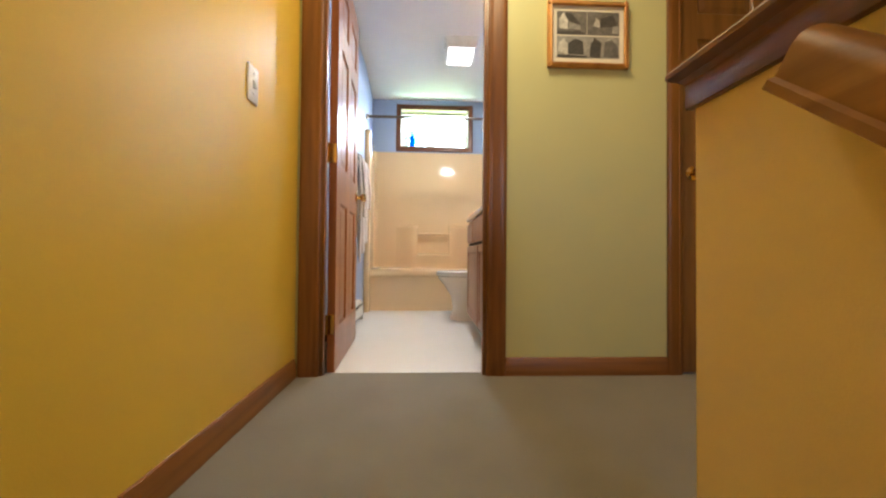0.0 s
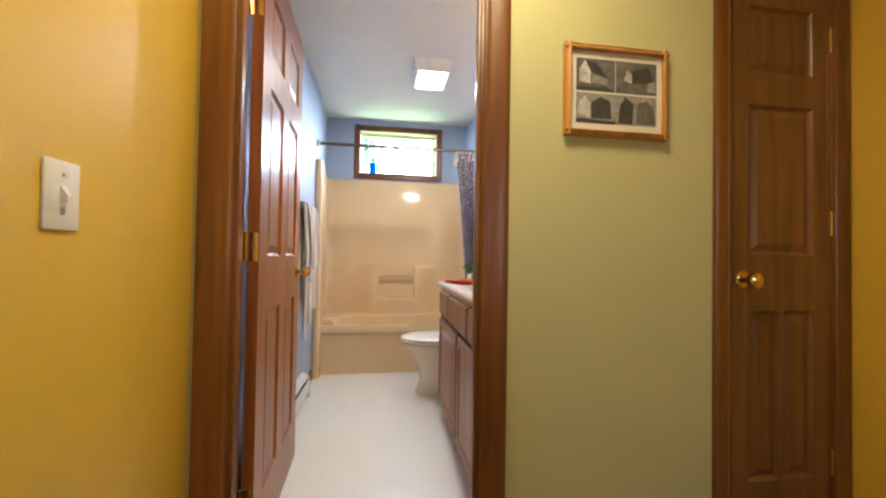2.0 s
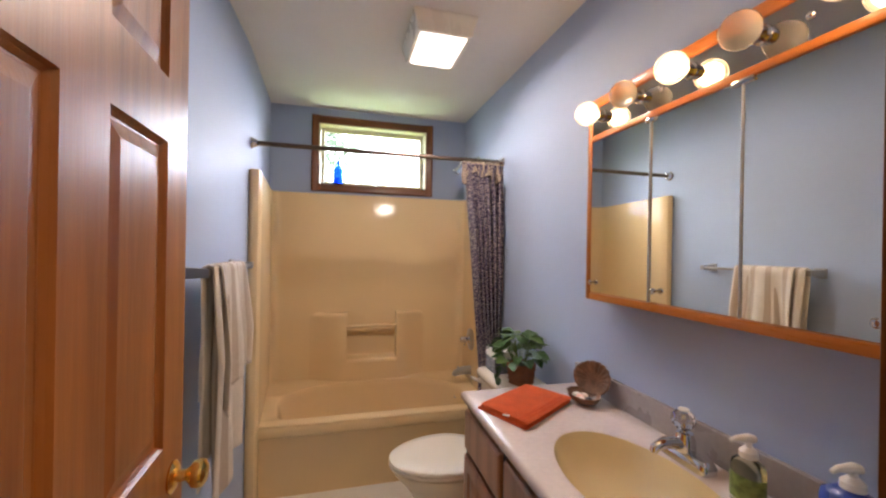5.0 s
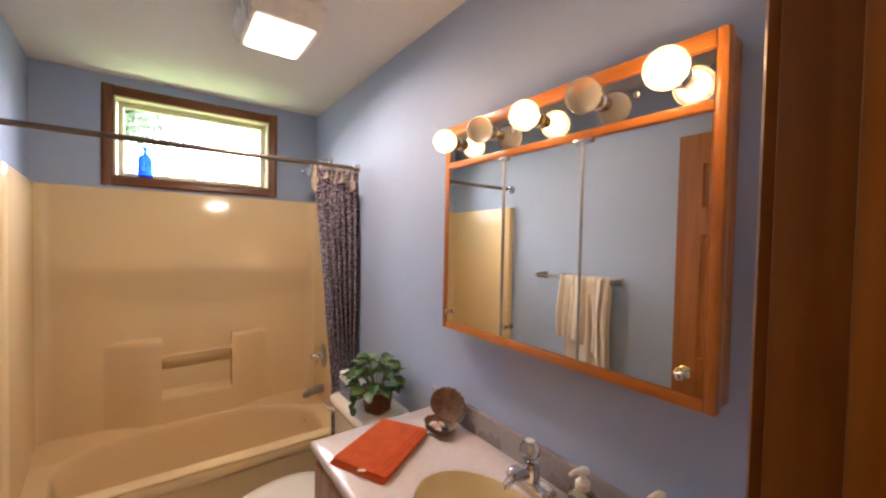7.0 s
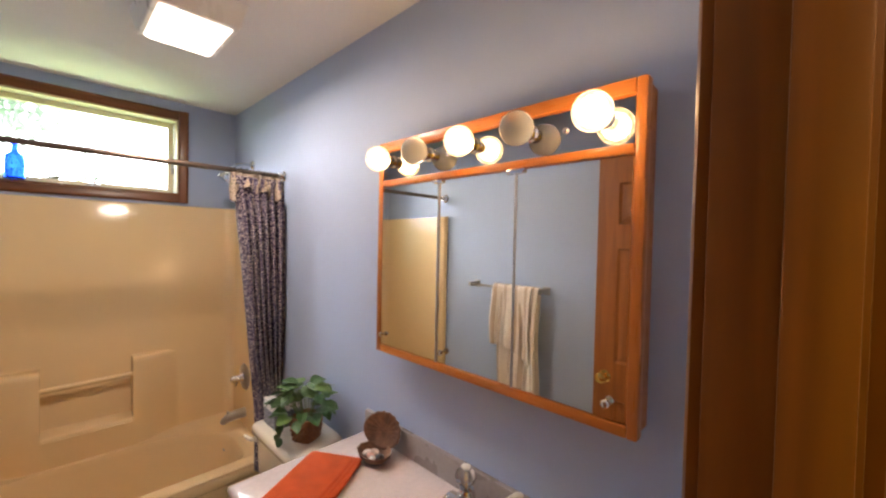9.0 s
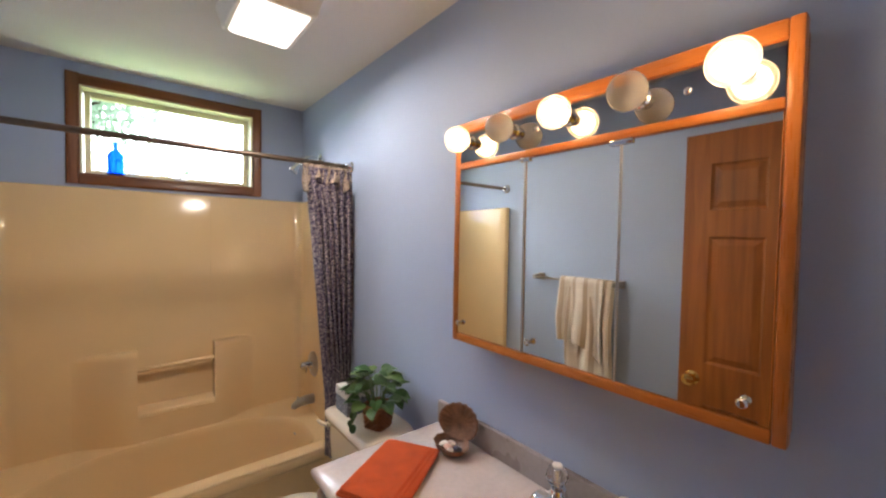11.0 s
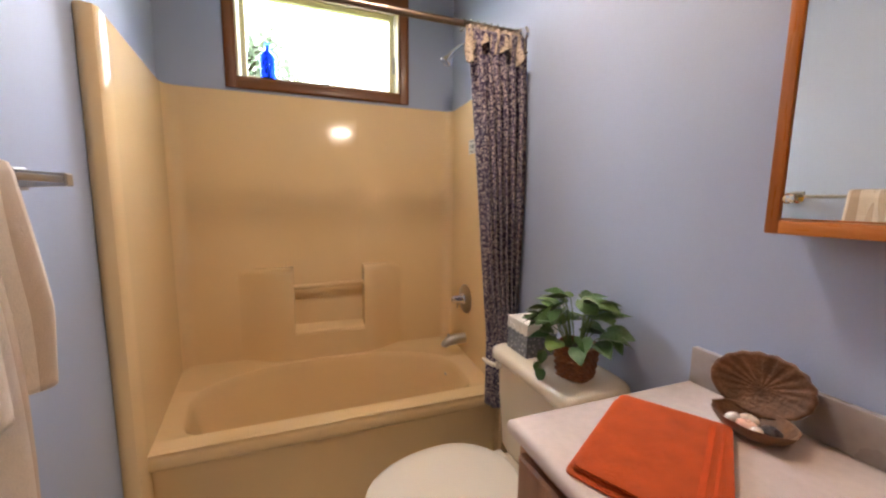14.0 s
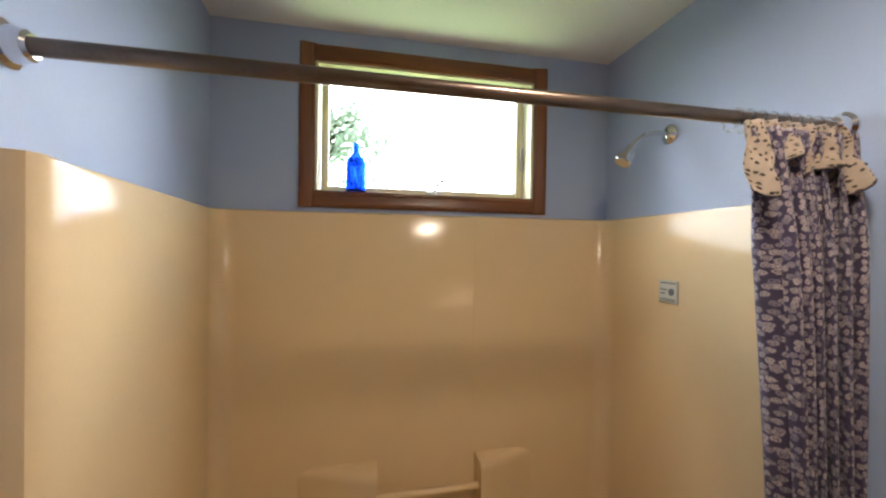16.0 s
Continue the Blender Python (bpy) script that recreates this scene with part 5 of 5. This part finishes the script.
# ---- towel bar and towel ----
BX, BZ, BY0, BY1 = XL + 0.080, 1.303, 3.135, 3.685
bar = thing("towel_bar", "square chrome towel bar on the wall", "towel bar")
part("bar", box(B(), BX - 0.006, BY0 + 0.01, BZ - 0.007, BX + 0.006, BY1 - 0.01, BZ + 0.007, 0.0015), STEEL, bar)
for y in (BY0, BY1):
    part("post", loft(B(), [[(x, y - w, BZ - w), (x, y + w, BZ - w), (x, y + w, BZ + w), (x, y - w, BZ + w)] for x, w in ((XL + 0.001, 0.024), (XL + 0.008, 0.024), (XL + 0.012, 0.018), (BX - 0.010, 0.014), (BX + 0.008, 0.014), (BX + 0.011, 0.011))]), STEEL, bar, smooth=False)


def striped(name):
    """White terry with taupe stripes down its length."""
    m = material(name, (0.82, 0.73, 0.65), 0.95, spec=0.1, var=0.05, scale=20, bump=0.9, bump_scale=600, fine=0.10, sheen=0.4)
    nt = m.node_tree
    b = nt.nodes["Principled BSDF"]
    base = b.inputs["Base Color"].links[0].from_socket
    uv = nt.nodes.new("ShaderNodeUVMap")
    sep = nt.nodes.new("ShaderNodeSeparateXYZ")
    nt.links.new(uv.outputs[0], sep.inputs[0])
    fr = nt.nodes.new("ShaderNodeMath")
    fr.operation = "PINGPONG"
    fr.inputs[1].default_value = 0.045
    nt.links.new(sep.outputs[0], fr.inputs[0])
    gt = nt.nodes.new("ShaderNodeMath")
    gt.operation = "GREATER_THAN"
    gt.inputs[1].default_value = 0.030
    nt.links.new(fr.outputs[0], gt.inputs[0])
    mx = nt.nodes.new("ShaderNodeMix")
    mx.data_type = "RGBA"
    mx.inputs["B"].default_value = (0.60, 0.47, 0.37, 1)
    nt.links.new(gt.outputs[0], mx.inputs["Factor"])
    nt.links.new(base, mx.inputs["A"])
    nt.links.new(mx.outputs["Result"], b.inputs["Base Color"])
    return m


TOWEL = striped("white_taupe_striped_terry")
towel = thing("bath_towel", "white and taupe striped towels draped over the bar", "towel")


def drape(y0, y1, front, back, folds, out, phase, slope=0.0, taper=0.10):
    """A towel hung over the bar: the front falls by front, the back by back, in soft vertical folds."""
    def at(u, v):
        run = v * (front + back + 0.06)
        if run < back:
            s, side, z = (back - run), -1, BZ - (back - run)
        elif run < back + 0.06:
            a = (run - back) / 0.06 * math.pi
            s, side, z = 0.0, -math.cos(a), BZ + 0.010 + 0.014 * math.sin(a)
        else:
            s, side, z = run - back - 0.06, 1, BZ - (run - back - 0.06)
        soft = min(1.0, s / 0.25)
        y = y0 + (y1 - y0) * (0.5 + (u - 0.5) * (1 - taper * soft))
        wave = math.sin(u * math.pi * folds + phase) * 0.017 * (0.25 + soft) + math.sin(u * 19 + s * 4 + phase) * 0.006 * soft
        x = BX + side * (0.012 + out * (0.6 + 0.4 * soft)) + (wave if side > 0 else 0.35 * wave)
        y += 0.010 * soft * math.sin(s * 7 + u * 5 + phase)
        hem = 0.018 * math.sin(u * 6 + phase) * (s / max(front, 0.1)) if side > 0 else 0
        hem += slope * (0.5 - u) * (s / max(front, 0.1))
        return (max(x, XL + 0.012), y, z - hem)
    return at


cloth("under_towel", drape(3.14, 3.43, 0.72, 0.60, 5, 0.006, 0.3, 0.16, 0.02), 60, 70, TOWEL, towel, 0.006, span=(0.34, 1.4))
cloth("over_towel", drape(3.18, 3.47, 0.395, 0.36, 4, 0.024, 1.7, 0.10, 0.04), 50, 60, TOWEL, towel, 0.006, span=(0.34, 0.8))

# ---- baseboard heater ----
heater = thing("baseboard_heater", "white metal baseboard heater along the wall", "heater")
ENAMEL = material("white_enamel", (0.70, 0.68, 0.63), 0.35, var=0.04, scale=8)
HX = XL + 0.062
part("back_panel", box(B(), XL + 0.001, 2.50, 0.002, XL + 0.012, 3.60, 0.165), ENAMEL, heater)
part("front_panel", prism(B(), [(HX - 0.004, 0.035), (HX, 0.038), (HX, 0.112), (HX - 0.006, 0.118), (HX - 0.010, 0.114), (HX - 0.008, 0.04)], 2.50, 3.60, "y"), ENAMEL, heater)
part("top_cover", prism(B(), [(XL + 0.010, 0.152), (XL + 0.052, 0.138), (XL + 0.056, 0.144), (XL + 0.040, 0.160), (XL + 0.010, 0.167)], 2.50, 3.60, "y"), ENAMEL, heater)
part("end_cap", prism(B(), [(XL + 0.001, 0.0), (HX + 0.002, 0.0), (HX + 0.002, 0.125), (XL + 0.045, 0.162), (XL + 0.001, 0.169)], 3.592, 3.612, "y"), ENAMEL, heater)
part("fins", box(B(), XL + 0.014, 2.52, 0.045, HX - 0.014, 3.59, 0.10), DARK, heater, "dark fins behind the slot")

# ---- ceiling fan light ----
fan_light = thing("ceiling_light", "square white ceiling fan light with a glowing lens", "ceiling light")
fx0, fx1, fy0, fy1 = 0.338, 0.580, 3.452, 3.762
part("housing", loft(B(), [[(fx0 - d, fy0 - d, z), (fx1 + d, fy0 - d, z), (fx1 + d, fy1 + d, z), (fx0 - d, fy1 + d, z)] for d, z in ((0.022, ZC - 0.001), (0.022, ZC - 0.012), (0.010, ZC - 0.050), (0.004, ZC - 0.082), (0.0, ZC - 0.086))]), WHITE_PLASTIC, fan_light, smooth=False)
part("lens", loft(B(), [[(p.x, p.y, z) for p in rounded([(fx0 + d, fy0 + d), (fx1 - d, fy0 + d), (fx1 - d, fy1 - d), (fx0 + d, fy1 - d)], 0.012, 3)] for d, z in ((0.012, ZC - 0.085), (0.020, ZC - 0.096), (0.034, ZC - 0.101))]), glow("glowing_lens", (1.0, 0.88, 0.72), 2.2), fan_light, "glowing prismatic lens")

# ---- blue bottle on the sill ----
bottle = thing("blue_bottle", "cobalt blue glass bottle standing on the window sill", "bottle")
BLUE = glass("cobalt_glass", (0.06, 0.20, 0.90), 0.04, 1.20)
m = Matrix.Translation((-0.007, YW + 0.030, WZ0 + 0.0085))
part("glass_body", lathe(B(), [(0.001, 0.0), (0.034, 0.0), (0.037, 0.006), (0.037, 0.105), (0.033, 0.122), (0.020, 0.136), (0.0125, 0.144), (0.0115, 0.168), (0.014, 0.170), (0.014, 0.178), (0.010, 0.180), (0.008, 0.178), (0.008, 0.145), (0.030, 0.118), (0.033, 0.100), (0.033, 0.010), (0.001, 0.008)], m), BLUE, bottle)

# ---- hall things ----
picture = thing("framed_picture", "gold oak framed picture of four grey house scenes", "picture")
qx0, qx1, qz0, qz1 = 0.711, 1.082, 1.414, 1.717
for p0, p1, side, mat in (((qx0, qz0), (qx0, qz1), (1, 0, 0), WOOD_FRAME), ((qx1, qz0), (qx1, qz1), (-1, 0, 0), WOOD_FRAME), ((qx0 + 0.001, qz1), (qx1 - 0.001, qz1), (0, 0, -1), WOOD_FRAME), ((qx0 + 0.001, qz0), (qx1 - 0.001, qz0), (0, 0, 1), WOOD_FRAME)):
    part("frame_bar", moulding(B(), (p0[0], YH - 0.002, p0[1]), (p1[0], YH - 0.002, p1[1]), 0.020, 0.026 if side[2] == 0 else 0.0255, side, (0, -1, 0)), mat, picture, "gold oak moulding")
MAT = material("cream_mat_board", (0.74, 0.70, 0.60), 0.8, var=0.03, scale=12)
part("mat_board", box(B(), qx0 + 0.018, YH - 0.012, qz0 + 0.018, qx1 - 0.018, YH - 0.004, qz1 - 0.018), MAT, picture)
SCENE_TONES = [material("grey_print_tone", c, 0.6, var=0.25, scale=40, fine=0.2, bump_scale=120) for c in ((0.06, 0.055, 0.05), (0.14, 0.13, 0.12), (0.30, 0.29, 0.27), (0.52, 0.50, 0.46))]
ix0, ix1, iz0, iz1 = qx0 + 0.042, qx1 - 0.040, qz0 + 0.045, qz1 - 0.045
izm, ixm = iz0 + 0.48 * (iz1 - iz0), ix0 + 0.48 * (ix1 - ix0)
yq = YH - 0.012


def tone(name, pts, k, lift):
    part(name, loft(B(), [[(a, yq - y, b) for a, b in pts] for y in (0.0, lift)]), SCENE_TONES[k], picture, smooth=False)


def quad(x0, z0, x1, z1):
    return [(x0, z0), (x1, z0), (x1, z1), (x0, z1)]


for x0, z0, x1, z1, k in ((ix0, izm + 0.003, ixm - 0.001, iz1, 1), (ixm + 0.001, izm + 0.003, ix1, iz1, 1), (ix0, iz0, ix1, izm - 0.003, 2)):
    tone("print", quad(x0, z0, x1, z1), k, 0.0006)
tone("print_shape", [(ix0 + 0.01, izm + 0.03), (ix0 + 0.05, izm + 0.028), (ix0 + 0.05, izm + 0.07), (ix0 + 0.03, iz1 - 0.006), (ix0 + 0.01, izm + 0.07)], 3, 0.0010)
tone("print_shape", [(ix0 + 0.03, iz1 - 0.006), (ix0 + 0.07, iz1 - 0.012), (ixm - 0.03, izm + 0.05), (ix0 + 0.05, izm + 0.068)], 0, 0.0012)
tone("print_shape", [(ix0 + 0.055, izm + 0.03), (ixm - 0.03, izm + 0.026), (ixm - 0.03, izm + 0.046), (ix0 + 0.055, izm + 0.06)], 2, 0.0014)
tone("print_shape", [(ix0, izm + 0.004), (ixm - 0.002, izm + 0.004), (ixm - 0.03, izm + 0.020), (ix0, izm + 0.016)], 0, 0.0010)
tone("print_shape", [(ixm + 0.03, izm + 0.045), (ixm + 0.06, izm + 0.04), (ixm + 0.058, izm + 0.07), (ixm + 0.042, izm + 0.082)], 3, 0.0010)
tone("print_shape", [(ixm + 0.06, izm + 0.04), (ix1 - 0.01, izm + 0.045), (ix1 - 0.03, iz1 - 0.012), (ixm + 0.06, izm + 0.08)], 0, 0.0012)
tone("print_shape", [(ix1 - 0.035, izm + 0.015), (ix1 - 0.004, izm + 0.012), (ix1 - 0.004, izm + 0.05), (ix1 - 0.030, izm + 0.045)], 2, 0.0014)
hb = izm - iz0
tone("print_shape", [(ix0 + 0.006, iz0 + 0.03), (ix0 + 0.05, iz0 + 0.014), (ix0 + 0.05, iz0 + 0.065), (ix0 + 0.03, iz0 + 0.088), (ix0 + 0.006, iz0 + 0.06)], 3, 0.0010)
tone("print_shape", [(ix0 + 0.052, iz0 + 0.014), (ix0 + 0.125, iz0 + 0.016), (ix0 + 0.120, iz0 + 0.075), (ix0 + 0.085, iz0 + 0.088), (ix0 + 0.052, iz0 + 0.065)], 0, 0.0012)
tone("print_shape", [(ix0 + 0.15, iz0 + 0.004), (ix0 + 0.20, iz0 + 0.004), (ix0 + 0.205, iz0 + 0.07), (ix0 + 0.175, hb + iz0 - 0.008), (ix0 + 0.155, iz0 + 0.06)], 0, 0.0014)
tone("print_shape", [(ix0 + 0.215, iz0 + 0.006), (ix1 - 0.004, iz0 + 0.006), (ix1 - 0.008, iz0 + 0.06), (ix1 - 0.035, iz0 + 0.085), (ix0 + 0.222, iz0 + 0.075)], 1, 0.0012)
tone("print_shape", [(ix0, iz0), (ix0 + 0.14, iz0), (ix0 + 0.14, iz0 + 0.008), (ix0, iz0 + 0.014)], 0, 0.0016)
switch = thing("light_switch", "cream toggle light switch plate on the yellow wall", "light switch")
part("plate", box(B(), XG, 1.469, 1.046, XG + 0.006, 1.541, 1.163, 0.003), WHITE_PLASTIC, switch)
part("toggle", loft(B(), [[(XG + x, 1.505 - w, z - h), (XG + x, 1.505 + w, z - h), (XG + x, 1.505 + w, z + h), (XG + x, 1.505 - w, z + h)] for x, z, w, h in ((0.005, 1.107, 0.006, 0.013), (0.007, 1.107, 0.006, 0.013), (0.016, 1.098, 0.0045, 0.006))]), WHITE_PLASTIC, switch, smooth=False)
for z in (1.075, 1.139):
    part("screw", cyl(B(), (XG + 0.005, 1.505, z), (XG + 0.0072, 1.505, z), 0.0035, seg=10), STEEL, switch)

# ---- unseen sources behind the walk: hall ceiling lamp and stairwell window frame ----
hall_light = thing("hall_ceiling_light", "round frosted hall ceiling light above the stairs", "ceiling light")
part("dome", lathe(B(), [(0.001, -0.055), (0.07, -0.050), (0.12, -0.030), (0.14, -0.004), (0.14, 0.0), (0.001, 0.0)], Matrix.Translation((0.36, 1.40, ZC - 0.001))), glow("frosted_lamp_glass", (1.0, 0.75, 0.40), 3.0), hall_light)
part("base_ring", lathe(B(), [(0.139, -0.006), (0.150, -0.006), (0.150, 0.0), (0.139, 0.0)], Matrix.Translation((0.36, 1.40, ZC - 0.0005))), BRASS, hall_light)

# ---- trees outside ----
BARK = material("bark", (0.10, 0.075, 0.05), 0.9, var=0.3, scale=9, bump=0.8, bump_scale=40)
FOLIAGE = material("tree_leaf", (0.20, 0.28, 0.16), 0.5, var=0.35, scale=3, fine=0.1)
# thin leaves let the light behind them through
fnt = FOLIAGE.node_tree
thin = fnt.nodes.new("ShaderNodeBsdfTranslucent")
thin.inputs["Color"].default_value = (0.60, 0.74, 0.58, 1)
both = fnt.nodes.new("ShaderNodeMixShader")
both.inputs[0].default_value = 0.7
fnt.links.new(fnt.nodes["Principled BSDF"].outputs[0], both.inputs[1])
fnt.links.new(thin.outputs[0], both.inputs[2])
fnt.links.new(both.outputs[0], fnt.nodes["Material Output"].inputs["Surface"])


def tree(x, y, height, seed):
    """A tapered trunk with limbs and a crown of many small leaves."""
    r = random.Random(seed)
    top = thing("tree", "leafy green tree standing outside the window", "tree", "trees outside")
    bm = B()
    tube(bm, [(x, y, -0.2), (x + 0.1, y, height * 0.35), (x - 0.05, y + 0.1, height * 0.7), (x, y, height)], [0.16, 0.12, 0.07, 0.02], 10)
    tips = []
    for k in range(16):
        z = height * r.uniform(0.22, 0.92)
        a = r.uniform(0, 6.28)
        ln = (1.15 - z / height) * height * 0.42
        e = Vector((x + ln * math.cos(a), y + ln * math.sin(a), z + ln * 0.45))
        tube(bm, [(x, y, z), tuple(Vector((x, y, z)).lerp(e, 0.5) + Vector((0, 0, 0.1))), tuple(e)], [0.05, 0.03, 0.01], 6)
        tips += [Vector((x, y, z)).lerp(e, f) for f in (0.45, 0.7, 0.9, 1.0)]
    part("trunk", bm, BARK, top)
    verts, faces = [], []
    for c in tips:
        for k in range(44):
            p = c + Vector((r.gauss(0, 0.28), r.gauss(0, 0.28), r.gauss(0, 0.22)))
            s = r.uniform(0.035, 0.075)
            q = Euler((r.uniform(0, 6), r.uniform(0, 6), r.uniform(0, 6)))
            n0 = len(verts)
            for v in ((-s, 0, 0), (0, -0.45 * s, 0.1 * s), (s, 0, 0), (0, 0.45 * s, 0.1 * s)):
                w_ = Vector(v)
                w_.rotate(q)
                verts.append(tuple(p + w_))
            faces.append((n0, n0 + 1, n0 + 2, n0 + 3))
    data = bpy.data.meshes.new("crown")
    data.from_pydata(verts, [], faces)
    data.materials.append(FOLIAGE)
    cr = new("crown", data)
    cr.parent = top
    return top


tree(-0.75, 9.5, 4.4, 3)
tree(-3.0, 12.0, 5.2, 8)
tree(-1.7, 15.0, 6.0, 21)
